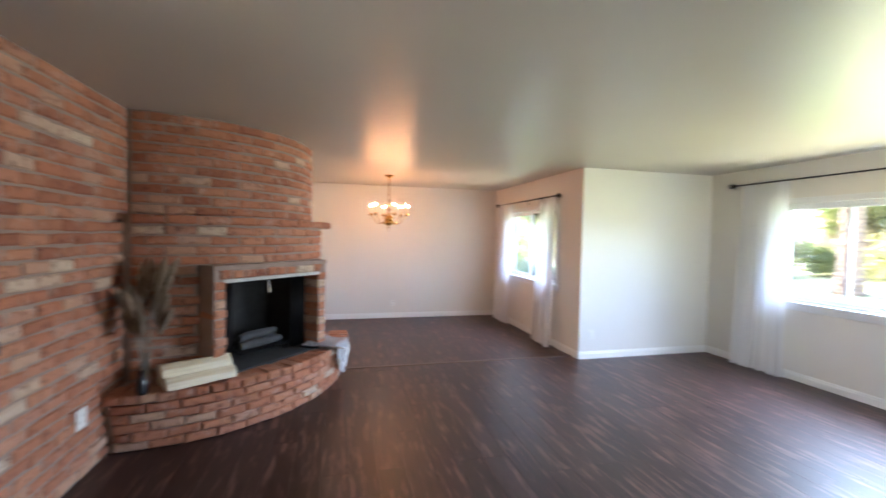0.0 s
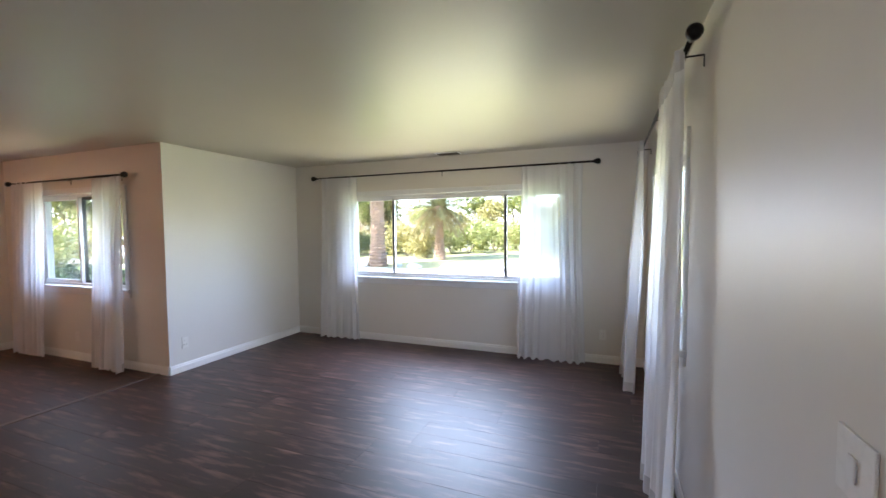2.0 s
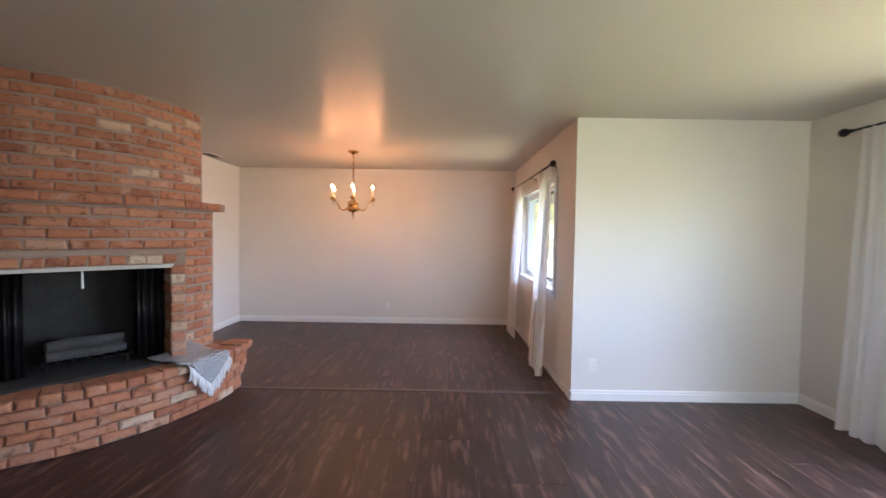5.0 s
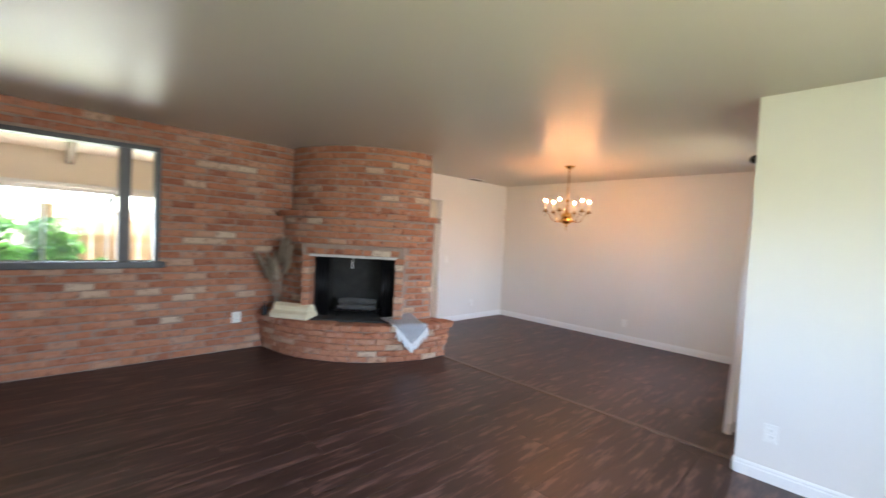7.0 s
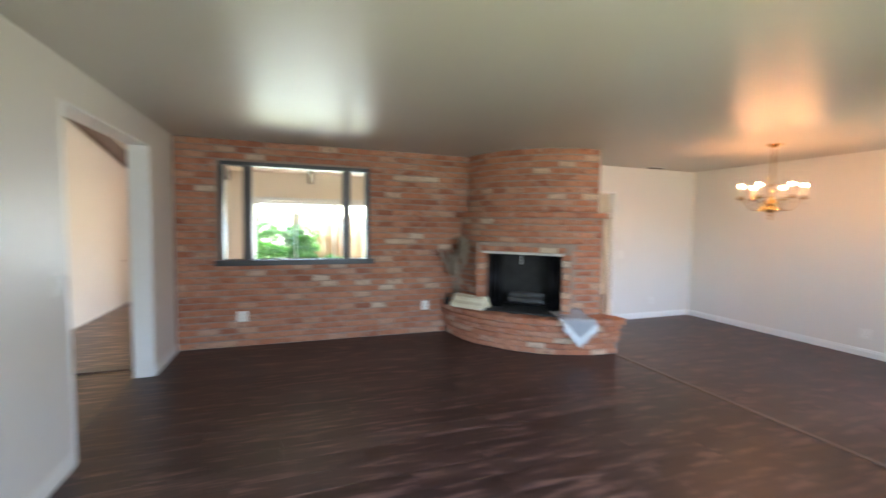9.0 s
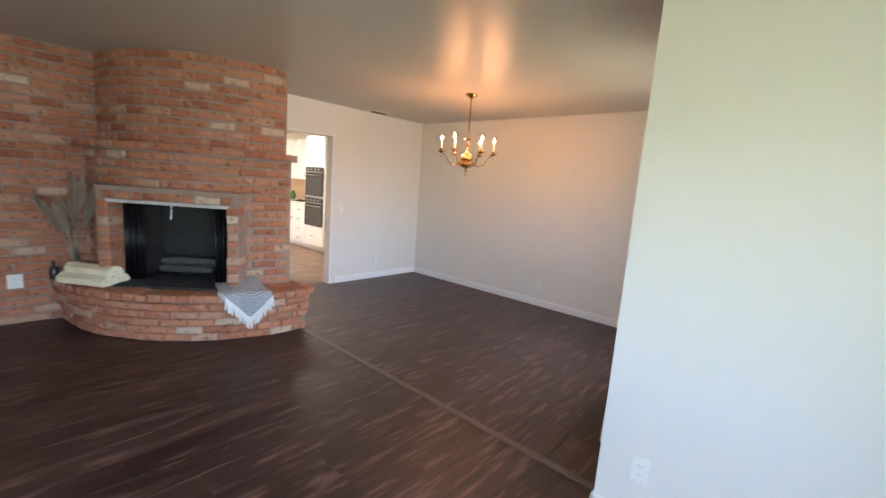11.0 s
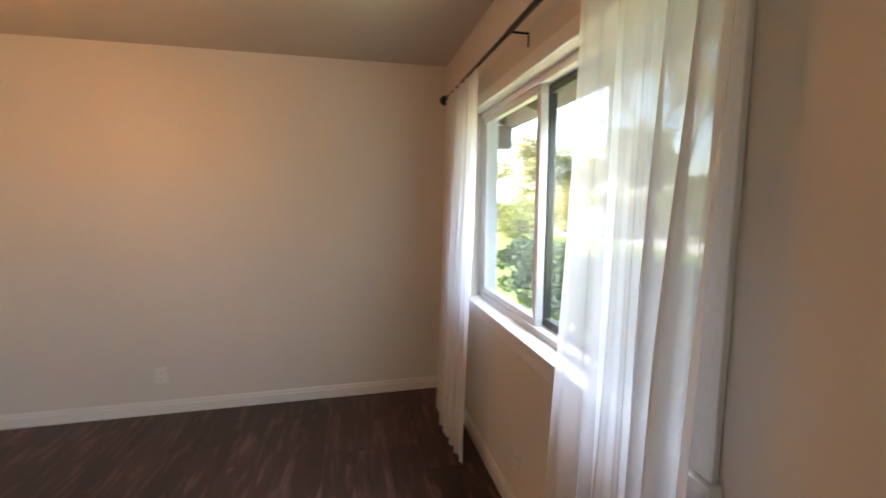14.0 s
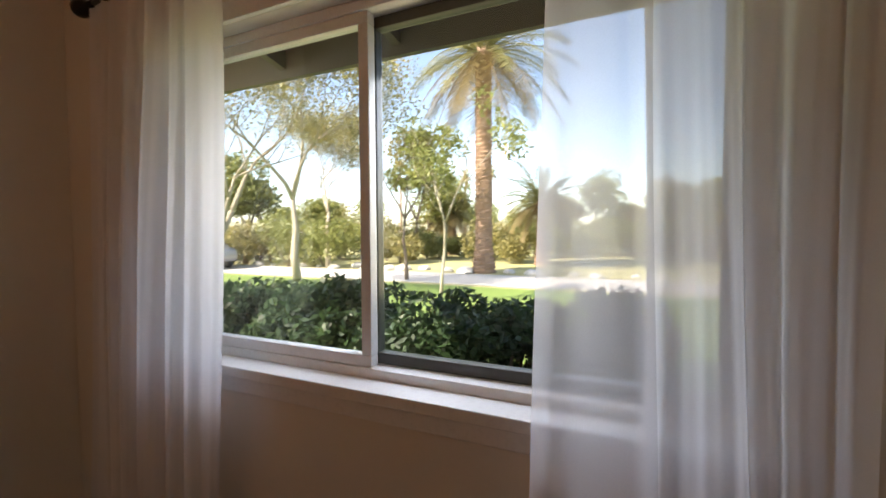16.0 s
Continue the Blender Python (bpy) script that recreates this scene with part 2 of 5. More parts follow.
def sheer(name, low, high):
    """White voile: part of the light passes, part scatters through, denser where the weave bunches."""
    m, nt, b = mat(name)
    df, tl, tr = (nt.nodes.new(k) for k in ("ShaderNodeBsdfDiffuse", "ShaderNodeBsdfTranslucent", "ShaderNodeBsdfTransparent"))
    v = coords(nt, (400, 400, 400))
    weave = noise_tex(nt, v, 1.0, 2)
    broad = noise_tex(nt, coords(nt, (3, 3, 0.4)), 2.0, 2)
    df.inputs["Color"].default_value = tl.inputs["Color"].default_value = (0.88, 0.88, 0.90, 1)
    m1, m2 = nt.nodes.new("ShaderNodeMixShader"), nt.nodes.new("ShaderNodeMixShader")
    m1.inputs[0].default_value = 0.55
    nt.links.new(df.outputs[0], m1.inputs[1])
    nt.links.new(tl.outputs[0], m1.inputs[2])
    mr = nt.nodes.new("ShaderNodeMapRange")
    mr.inputs["To Min"].default_value, mr.inputs["To Max"].default_value = low, high
    nt.links.new(mixed(nt, weave, broad, 0.5), mr.inputs["Value"])
    nt.links.new(mr.outputs[0], m2.inputs[0])
    nt.links.new(tr.outputs[0], m2.inputs[1])
    nt.links.new(m1.outputs[0], m2.inputs[2])
    nt.links.new(m2.outputs[0], nt.nodes["Material Output"].inputs["Surface"])
    return m


M_SHEER = sheer("sheer_voile", 0.48, 0.66)
M_VOILE = sheer("pleated_voile", 0.66, 0.88)
M_SHEER_THICK = sheer("gathered_voile", 0.80, 0.95)


def leafy(name, tones, through=0.35):
    m, nt, b = mat(name)
    geo = nt.nodes.new("ShaderNodeNewGeometry")
    c = ramp(nt, geo.outputs["Random Per Island"], [(i / (len(tones) - 1), t) for i, t in enumerate(tones)])
    n = noise_tex(nt, coords(nt), 1.3, 3)
    c = mixed(nt, c, tones[0], ramp(nt, n, [(0.4, (0.6, 0.6, 0.6)), (0.6, (0, 0, 0))]))
    nt.links.new(c, b.inputs["Base Color"])
    b.inputs["Roughness"].default_value = 0.5
    tl, mx = nt.nodes.new("ShaderNodeBsdfTranslucent"), nt.nodes.new("ShaderNodeMixShader")
    nt.links.new(c, tl.inputs["Color"])
    mx.inputs[0].default_value = through
    nt.links.new(b.outputs[0], mx.inputs[1])
    nt.links.new(tl.outputs[0], mx.inputs[2])
    nt.links.new(mx.outputs[0], nt.nodes["Material Output"].inputs["Surface"])
    return m


M_HEDGE = leafy("hedge_leaf", ((0.018, 0.040, 0.014), (0.035, 0.075, 0.025), (0.055, 0.105, 0.035)))
M_LEAF = leafy("tree_leaf", ((0.16, 0.18, 0.05), (0.26, 0.28, 0.08), (0.36, 0.37, 0.12)), 0.45)
M_OLIVE = leafy("olive_leaf", ((0.22, 0.21, 0.075), (0.34, 0.30, 0.115), (0.44, 0.37, 0.15)), 0.45)
M_FROND = leafy("palm_frond", ((0.15, 0.16, 0.055), (0.27, 0.26, 0.095), (0.38, 0.34, 0.15)))
M_FROND_DRY = leafy("dry_frond", ((0.20, 0.15, 0.06), (0.30, 0.22, 0.09), (0.36, 0.28, 0.13)))
M_GARDEN = leafy("garden_leaf", ((0.05, 0.13, 0.02), (0.09, 0.22, 0.03), (0.16, 0.32, 0.06)))
M_PLUME = leafy("dried_plume", ((0.36, 0.28, 0.20), (0.50, 0.41, 0.30), (0.62, 0.53, 0.41)), 0.15)


def split_wood():
    m, nt, b = mat("split_firewood")
    mp = coords(nt, (2, 25, 25), False)
    g = noise_tex(nt, mp, 1.5, 5)
    c = ramp(nt, g, [(0.3, (0.62, 0.51, 0.32)), (0.55, (0.77, 0.68, 0.47)), (0.8, (0.83, 0.76, 0.57))])
    nt.links.new(c, b.inputs["Base Color"])
    b.inputs["Roughness"].default_value = 0.8
    bump(nt, b, g, 0.4, 0.004)
    return m


M_SPLIT = split_wood()


def blanket_cloth():
    """Grey and white chevron weave."""
    m, nt, b = mat("chevron_weave")
    uv = nt.nodes.new("ShaderNodeUVMap")
    sep = nt.nodes.new("ShaderNodeSeparateXYZ")
    nt.links.new(uv.outputs[0], sep.inputs[0])

    def op(kind, a, bb):
        n = nt.nodes.new("ShaderNodeMath")
        n.operation = kind
        for i, q in enumerate((a, bb)):
            if isinstance(q, float):
                n.inputs[i].default_value = q
            else:
                nt.links.new(q, n.inputs[i])
        return n.outputs[0]
    zig = op("PINGPONG", op("MULTIPLY", sep.outputs["X"], 14.0), 0.5)
    wave = op("FRACT", op("ADD", op("MULTIPLY", sep.outputs["Y"], 26.0), op("MULTIPLY", zig, 1.6)), 0.0)
    c = ramp(nt, wave, [(0.0, (0.06, 0.06, 0.07)), (0.42, (0.09, 0.09, 0.10)), (0.5, (0.50, 0.50, 0.52)), (1.0, (0.60, 0.60, 0.61))])
    nt.links.new(c, b.inputs["Base Color"])
    b.inputs["Roughness"].default_value = 0.95
    bump(nt, b, noise_tex(nt, coords(nt), 180, 2), 0.4, 0.003)
    return m


M_BLANKET = blanket_cloth()
M_FRINGE = speckled("fringe_yarn", (0.68, 0.68, 0.68), (0.78, 0.78, 0.77), 40, 0.95, bump_scale=200)


def glow(name, color, strength):
    m, nt, b = mat(name)
    b.inputs["Base Color"].default_value = (0.9, 0.85, 0.7, 1)
    b.inputs["Emission Color"].default_value = (*color, 1)
    b.inputs["Emission Strength"].default_value = strength
    return m


M_FLAME = glow("lamp_filament", (1.0, 0.42, 0.15), 104.0)
M_KITCHENLIGHT = glow("kitchen_diffuser", (1.0, 0.84, 0.64), 8.0)


# ---- mesh helpers ----
def link(name, bm, material, parent=None, smooth=False, label=""):
    me = bpy.data.meshes.new(name)
    bm.to_mesh(me)
    bm.free()
    return link_mesh(name, me, material, parent, smooth, label)


def link_mesh(name, me, material, parent=None, smooth=False, label=""):
    if material and not me.materials:
        me.materials.append(material)
    if smooth:
        me.polygons.foreach_set("use_smooth", [True] * len(me.polygons))
    ob = new(name, me)
    if parent:
        ob.parent = parent
    if label:
        ob["label"] = label
    return ob


def part(name, bm, material, parent, label="", smooth=False):
    return link(name, bm, material, parent, smooth, label)


def thing(name, at, label, category, group="", kind="", rz=0.0):
    e = new(name)
    e.matrix_world = pose(*at, 0, 0, rz)
    e.empty_display_size = 0.05
    return tagged(e, label, category, group, kind)


def add_box(bm, lo, hi, bevel=0.0, m=None):
    lo, hi = Vector(lo), Vector(hi)
    r = bmesh.ops.create_cube(bm, size=1.0)
    vs = r["verts"]
    for v in vs:
        v.co = Vector((lo[i] + (v.co[i] + 0.5) * (hi[i] - lo[i]) for i in range(3)))
    if bevel:
        es = list({e for v in vs for e in v.link_edges})
        out = bmesh.ops.bevel(bm, geom=es, offset=bevel, segments=2, affect="EDGES", profile=0.6)
        vs = list({v for f in out["faces"] for v in f.verts} | {v for v in vs if v.is_valid})
    if m is not None:
        bmesh.ops.transform(bm, matrix=m, verts=vs)
    return vs


def box_bm(lo, hi, bevel=0.0, m=None):
    bm = bmesh.new()
    add_box(bm, lo, hi, bevel, m)
    return bm


def lathe(bm, profile, seg=20, at=(0, 0, 0)):
    """Turns a profile of (radius, height) about z."""
    rings = []
    for r, z in profile:
        rings.append([bm.verts.new((at[0] + r * math.cos(2 * math.pi * k / seg), at[1] + r * math.sin(2 * math.pi * k / seg), at[2] + z)) for k in range(seg)])
    for a, b in zip(rings, rings[1:]):
        for k in range(seg):
            bm.faces.new((a[k], a[(k + 1) % seg], b[(k + 1) % seg], b[k]))
    bm.faces.new(list(reversed(rings[0])))
    bm.faces.new(rings[-1])
    return bm


def tube(bm, pts, radii, seg=8):
    """A tapered tube along points."""
    pts = [Vector(p) for p in pts]
    if not isinstance(radii, (list, tuple)):
        radii = [radii] * len(pts)
    rings = []
    for i, p in enumerate(pts):
        d = (pts[min(i + 1, len(pts) - 1)] - pts[max(i - 1, 0)]).normalized()
        side = d.cross(Vector((0, 0, 1)))
        if side.length < 1e-3:
            side = Vector((1, 0, 0))
        side.normalize()
        up = side.cross(d)
        rings.append([bm.verts.new(p + radii[i] * (math.cos(2 * math.pi * k / seg) * side + math.sin(2 * math.pi * k / seg) * up)) for k in range(seg)])
    for a, b in zip(rings, rings[1:]):
        for k in range(seg):
            bm.faces.new((a[k], b[k], b[(k + 1) % seg], a[(k + 1) % seg]))
    bm.faces.new(rings[0])
    bm.faces.new(list(reversed(rings[-1])))
    return bm


def quads_mesh(name, verts, faces):
    me = bpy.data.meshes.new(name)
    me.from_pydata(verts, [], faces)
    me.update()
    return me


# ---- plan ----
H = 2.44
XB, XL, XD, XK = -1.64, 4.86, 2.87, -1.50       # brick, living window, dining window, dining inner wall
YN, YS, YF = 0.0, 4.67, 7.68                     # near wall, step wall, dining back wall
TW = 0.16


def wall(name, axis, face, thick, a0, a1, openings, material, z1=H, z0=0.0, label="", category="wall"):
    """A wall with openings (a0, a1, z0, z1) cut through; its room side lies at face, and it grows by thick."""
    bm = bmesh.new()
    cuts_a = sorted({a0, a1, *[o[0] for o in openings], *[o[1] for o in openings]})
    cuts_z = sorted({z0, z1, *[o[2] for o in openings], *[o[3] for o in openings]})
    cuts_a, cuts_z = [c for c in cuts_a if a0 <= c <= a1], [c for c in cuts_z if z0 <= c <= z1]
    grid = {}
    for side in (0, 1):
        for i, a in enumerate(cuts_a):
            for k, z in enumerate(cuts_z):
                p = (face + side * thick, a, z) if axis == "x" else (a, face + side * thick, z)
                grid[side, i, k] = bm.verts.new(p)

    def solid(i, k):
        if not (0 <= i < len(cuts_a) - 1 and 0 <= k < len(cuts_z) - 1):
            return False
        ca, cz = (cuts_a[i] + cuts_a[i + 1]) / 2, (cuts_z[k] + cuts_z[k + 1]) / 2
        return not any(o[0] < ca < o[1] and o[2] < cz < o[3] for o in openings)
    for i in range(len(cuts_a) - 1):
        for k in range(len(cuts_z) - 1):
            if not solid(i, k):
                continue
            for s in (0, 1):
                bm.faces.new((grid[s, i, k], grid[s, i + 1, k], grid[s, i + 1, k + 1], grid[s, i, k + 1]))
            for di, dk, e in ((-1, 0, ((i, k), (i, k + 1))), (1, 0, ((i + 1, k), (i + 1, k + 1))), (0, -1, ((i, k), (i + 1, k))), (0, 1, ((i, k + 1), (i + 1, k + 1)))):
                if not solid(i + di, k + dk):
                    (p, q), (r, s2) = e
                    bm.faces.new((grid[0, p, q], grid[0, r, s2], grid[1, r, s2], grid[1, p, q]))
    bmesh.ops.recalc_face_normals(bm, faces=bm.faces)
    return tagged(link(name, bm, material), label or "white painted plaster wall", category, kind="structure")


LWIN = (0.84, 3.73, 0.87, 1.98)                  # living window, y0 y1 z0 z1
DWIN = (5.30, 7.00, 0.88, 1.97)
NWIN = (2.46, 4.10, 0.87, 1.98)                  # near wall window, x0 x1
BWIN = (0.46, 2.19, 1.04, 2.19)
KDOOR = (5.29, 6.03, 0.0, 2.04)
HALL = (-0.85, 0.70, 0.0, 2.20)
wall("wall_east", "x", XL, TW, YN - TW, YS + TW, [LWIN], M_WALL)
wall("wall_step", "y", YS, TW, XD, XL, [], M_WALL)
wall("wall_dining_window", "x", XD, TW, YS + TW, YF + TW, [DWIN], M_WALL)
wall("wall_north", "y", YF, TW, XK, XD, [], M_WALL)
wall("wall_kitchen", "x", XK, -0.13, 4.92, 8.3, [KDOOR], M_WALL)
wall("wall_near", "y", YN, -TW, XB, XL, [HALL, NWIN], M_WALL)
wall("wall_brick_backing", "x", XB - 0.012, -0.16, -TW, 4.92, [BWIN], M_MORTAR, label="old brick wall with recessed grey mortar", category="brick wall")
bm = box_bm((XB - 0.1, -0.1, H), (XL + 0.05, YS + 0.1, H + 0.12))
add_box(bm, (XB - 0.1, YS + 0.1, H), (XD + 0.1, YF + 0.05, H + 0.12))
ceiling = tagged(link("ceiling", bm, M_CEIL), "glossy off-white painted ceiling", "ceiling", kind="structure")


def baseboard(p, q, inward, name="baseboard"):
    """A moulded white board along a wall from p to q."""
    p, q, n = Vector((*p, 0)), Vector((*q, 0)), Vector((*inward, 0))
    prof = [(0, 0), (0.013, 0), (0.013, 0.062), (0.009, 0.070), (0.009, 0.080), (0.004, 0.092), (0, 0.092)]
    bm = bmesh.new()
    ends = [[bm.verts.new(c + n * (d + 0.0005) + Vector((0, 0, z))) for d, z in prof] for c in (p, q)]
    k = len(prof)
    for i in range(k):
        bm.faces.new((ends[0][i], ends[0][(i + 1) % k], ends[1][(i + 1) % k], ends[1][i]))
    bm.faces.new(ends[0])
    bm.faces.new(list(reversed(ends[1])))
    bmesh.ops.recalc_face_normals(bm, faces=bm.faces)
    return tagged(link(name, bm, M_TRIM), "white moulded baseboard along the floor", "baseboard", kind="structure")


baseboard((XL, YN), (XL, YS), (-1, 0))
baseboard((XD, YS), (XL, YS), (0, -1))
baseboard((XD, YS), (XD, YF), (-1, 0))
baseboard((XK, YF), (XD, YF), (0, -1))
baseboard((XK, KDOOR[1] + 0.07), (XK, YF), (1, 0))
baseboard((HALL[1] + 0.02, YN), (XL, YN), (0, 1))
baseboard((XB, YN), (HALL[0] - 0.02, YN), (0, 1))
baseboard((XD - 0.004, YS), (XD - 0.004, YS + 0.02), (-1, 0))


def lining(name, axis, face, thick, o, w=0.0, label="white painted door casing"):
    """Jambs and head that line an opening, standing slightly proud of it."""
    a0, a1, z0, z1 = o
    t = 0.018
    e = thing(name, (0, 0, 0), label, "door frame", kind="structure")
    lo, hi = sorted((face, face + thick))
    lo, hi = lo - 0.006, hi + 0.006

    def bx(nm, c0, c1, q0, q1):
        p = ((lo, c0, q0), (hi, c1, q1)) if axis == "x" else ((c0, lo, q0), (c1, hi, q1))
        part(nm, box_bm(*p, bevel=0.003), M_TRIM, e)
    bx("jamb", a0, a0 + t, z0, z1)
    bx("jamb", a1 - t, a1, z0, z1)
    bx("head", a0 + t, a1 - t, z1 - t, z1)
    return e


lining("door_1", "x", XK, -0.13, KDOOR)
lining("door_2", "y", YN, -TW, HALL)

# ---- hall and garden room seen through the openings ----
XG, YG = -5.6, -1.55
GDOOR = (0.45, 3.6, 0.02, 1.93)
wall("wall_garden", "x", XG, -TW, YG, 4.92, [GDOOR], M_WARM, z1=2.6, label="cream painted wall round glazed doors")
wall("wall_hall", "y", YG, -TW, -5.7, 1.6, [], M_WARM, z1=3.6, label="cream painted hall wall")
wall("wall_hall_end", "x", 1.45, TW, YG, -TW, [], M_WARM, z1=3.6, label="cream painted hall end wall")
wall("wall_garden_north", "y", 4.76, TW, -5.7, XB - 0.2, [], M_WARM, z1=3.6, label="cream painted wall")


def slope_z(x):
    return 2.50 + 0.20 * (x - XG)


bm = bmesh.new()
pts = [(XG - 0.9, slope_z(XG - 0.9)), (XB - 0.02, slope_z(XB)), (XB - 0.02, slope_z(XB) + 0.12), (XG - 0.9, slope_z(XG - 0.9) + 0.12)]
a = [bm.verts.new((x, YG - 0.1, z)) for x, z in pts]
b = [bm.verts.new((x, 4.95, z)) for x, z in pts]
for i in range(4):
    bm.faces.new((a[i], a[(i + 1) % 4], b[(i + 1) % 4], b[i]))
bm.faces.new(a), bm.faces.new(list(reversed(b)))
bmesh.ops.recalc_face_normals(bm, faces=bm.faces)
tagged(link("ceiling_garden_room", bm, M_WARM), "cream sloping plank ceiling with beams", "ceiling", kind="structure")
wall("wall_over_brick", "x", XB - 0.03, -0.15, -0.2, 4.92, [], M_WARM, z0=H, z1=3.6, label="cream wall above the brickwork")
tagged(link("ceiling_hall", box_bm((XB, YG - 0.05, 3.3), (1.6, -0.1, 3.4)), M_WARM), "cream hall ceiling", "ceiling", kind="structure")
wall("wall_hall_upper", "y", -0.02, -0.12, XB, 1.6, [], M_WARM, z0=H, z1=3.4, label="cream wall above the opening")
for y in (YG + 0.08, 0.0, 1.6, 3.2):
    bm = bmesh.new()
    x0, x1 = XG + 0.01, XB - 0.20
    vs = add_box(bm, (0, -0.055, -0.20), (1, 0.055, 0.0), 0.006)
    for v in bm.verts:
        x = x0 + v.co.x * (x1 - x0)
        v.co = Vector((x, y + v.co.y, slope_z(x) + v.co.z - 0.003))
    tagged(link("ceiling_beam", bm, M_BEAM), "dark brown wooden ceiling beam under the sloping ceiling", "beam", group="garden room beams")
tagged(link("floor_hall", box_bm((-5.7, YG - 0.1, -0.1), (1.6, 4.9, -0.012)), M_HALLFLOOR), "brown wood-look floor of the hall", "floor", kind="structure")


# ---- windows ----
def slider(name, axis, face, thick, o, mullions, label, dark=(), depth=0.075, sill=True):
    """A vinyl slider set in its opening: casing, sill, frame, sashes and panes. mullions: the places of the meeting rails; dark: sashes with dark inner edges."""
    a0, a1, z0, z1 = o
    e = thing(name, (0, 0, 0), label, "window", kind="structure")
    s = 1 if thick > 0 else -1

    def bx(nm, c0, c1, q0, q1, d0, d1, material=M_VINYL, parent=None, bevel=0.004, lab=""):
        lo, hi = sorted((face + s * d0, face + s * d1))
        p = ((lo, c0, q0), (hi, c1, q1)) if axis == "x" else ((c0, lo, q0), (c1, hi, q1))
        return part(nm, box_bm(*p, bevel=bevel), material, parent or e, lab)
    c = 0.062
    bx("casing", a0 - c, a1 + c, z1, z1 + c, -0.018, 0.0)
    bx("casing", a0 - c, a0, z0 + 0.005, z1, -0.018, 0.0)
    bx("casing", a1, a1 + c, z0 + 0.005, z1, -0.018, 0.0)
    bx("sill", a0 - c - 0.01, a1 + c + 0.01, z0 - 0.03, z0 + 0.004, -0.036, 0.054)
    bx("apron", a0 - c, a1 + c, z0 - 0.085, z0 - 0.031, -0.016, 0.0)
    f = 0.032
    d0, d1 = 0.055, 0.15
    bx("frame", a0, a1, z1 - f, z1, d0, d1)
    bx("frame", a0, a1, z0, z0 + f, d0, d1)
    bx("frame", a0, a0 + f, z0 + f, z1 - f, d0, d1)
    bx("frame", a1 - f, a1, z0 + f, z1 - f, d0, d1)
    edges = [a0 + f] + list(mullions) + [a1 - f]
    for i, (p, q) in enumerate(zip(edges, edges[1:])):
        isdark = i in dark
        m = M_DARKFRAME if isdark else M_VINYL
        r = 0.034
        b0, b1 = (0.105, 0.14) if isdark else (0.062, 0.098)
        p2, q2 = p - (0.018 if i else 0), q + (0.018 if i < len(edges) - 2 else 0)
        zz0, zz1 = z0 + f, z1 - f
        sash = bx("sash", p2, q2, zz1 - r, zz1, b0, b1, m)
        bx("bottom_rail", p2, q2, zz0, zz0 + r, b0, b1, m, sash)
        bx("stile", p2, p2 + r, zz0 + r, zz1 - r, b0, b1, m, sash)
        bx("stile", q2 - r, q2, zz0 + r, zz1 - r, b0, b1, m, sash)
        g = bx("pane", p2 + r, q2 - r, zz0 + r, zz1 - r, (b0 + b1) / 2 - 0.002, (b0 + b1) / 2 + 0.002, M_GLASS, sash, 0)
        g.visible_shadow = False
    return e


slider("window_1", "x", XL, TW, LWIN, (1.55, 3.09), "wide white vinyl picture window with side sliders")
slider("window_2", "x", XD, TW, DWIN, (6.25,), "white vinyl sliding window with a dark-edged sash", dark=(0,))
slider("window_3", "y", YN, -TW, NWIN, (3.3,), "white vinyl sliding window behind sheer curtains")
slider("window_4", "x", XG, -TW, GDOOR, (1.3, 2.1, 2.9), "glazed sliding doors to the garden")


def brick_window():
    e = thing("window_5", (0, 0, 0), "black-framed interior window in the brick wall, three lights", "window", kind="structure")
    y0, y1, z0, z1 = BWIN
    x0, x1 = XB - 0.14, XB + 0.022

    def bx(nm, ya, yb, za, zb, xa=x0, xb=x1, material=M_BLACKWOOD, bevel=0.004):
        return part(nm, box_bm((xa, ya, za), (xb, yb, zb), bevel), material, e)
    bx("frame", y0, y1, z1 - 0.045, z1)
    bx("frame", y0, y0 + 0.045, z0, z1 - 0.045)
    bx("frame", y1 - 0.045, y1, z0, z1 - 0.045)
    for y in (0.755, 1.90):
        bx("mullion", y - 0.048, y + 0.048, z0, z1 - 0.045, XB - 0.10, XB + 0.012)
    bx("sill", y0 - 0.05, y1 + 0.05, z0 - 0.065, z0, XB - 0.14, XB + 0.075, M_BLACKWOOD, 0.006)
    for p, q in ((y0 + 0.045, 0.707), (0.803, 1.852), (1.948, y1 - 0.045)):
        g = bx("pane", p, q, z0, z1 - 0.045, XB - 0.062, XB - 0.057, M_GLASS, 0)
        g.visible_shadow = False


brick_window()

# ---- floor ----
tagged(link("floor_slab", box_bm((XB - 0.2, -0.17, -0.12), (XL + 0.1, YF + 0.1, -0.010)), M_SLOT), "dark underlay below the planks", "floor", kind="structure")
tagged(link("floor_strip", box_bm((-0.10, 4.80, -0.004), (XD, 4.845, 0.009), 0.004), M_STRIP), "brown wooden transition strip in the floor", "floor strip", kind="structure")
tagged(link("floor_strip_hall", box_bm((-1.18, -1.5, -0.012), (-1.13, -0.16, 0.004), 0.004), M_STRIP), "brown wooden transition strip in the hall floor", "floor strip", kind="structure")

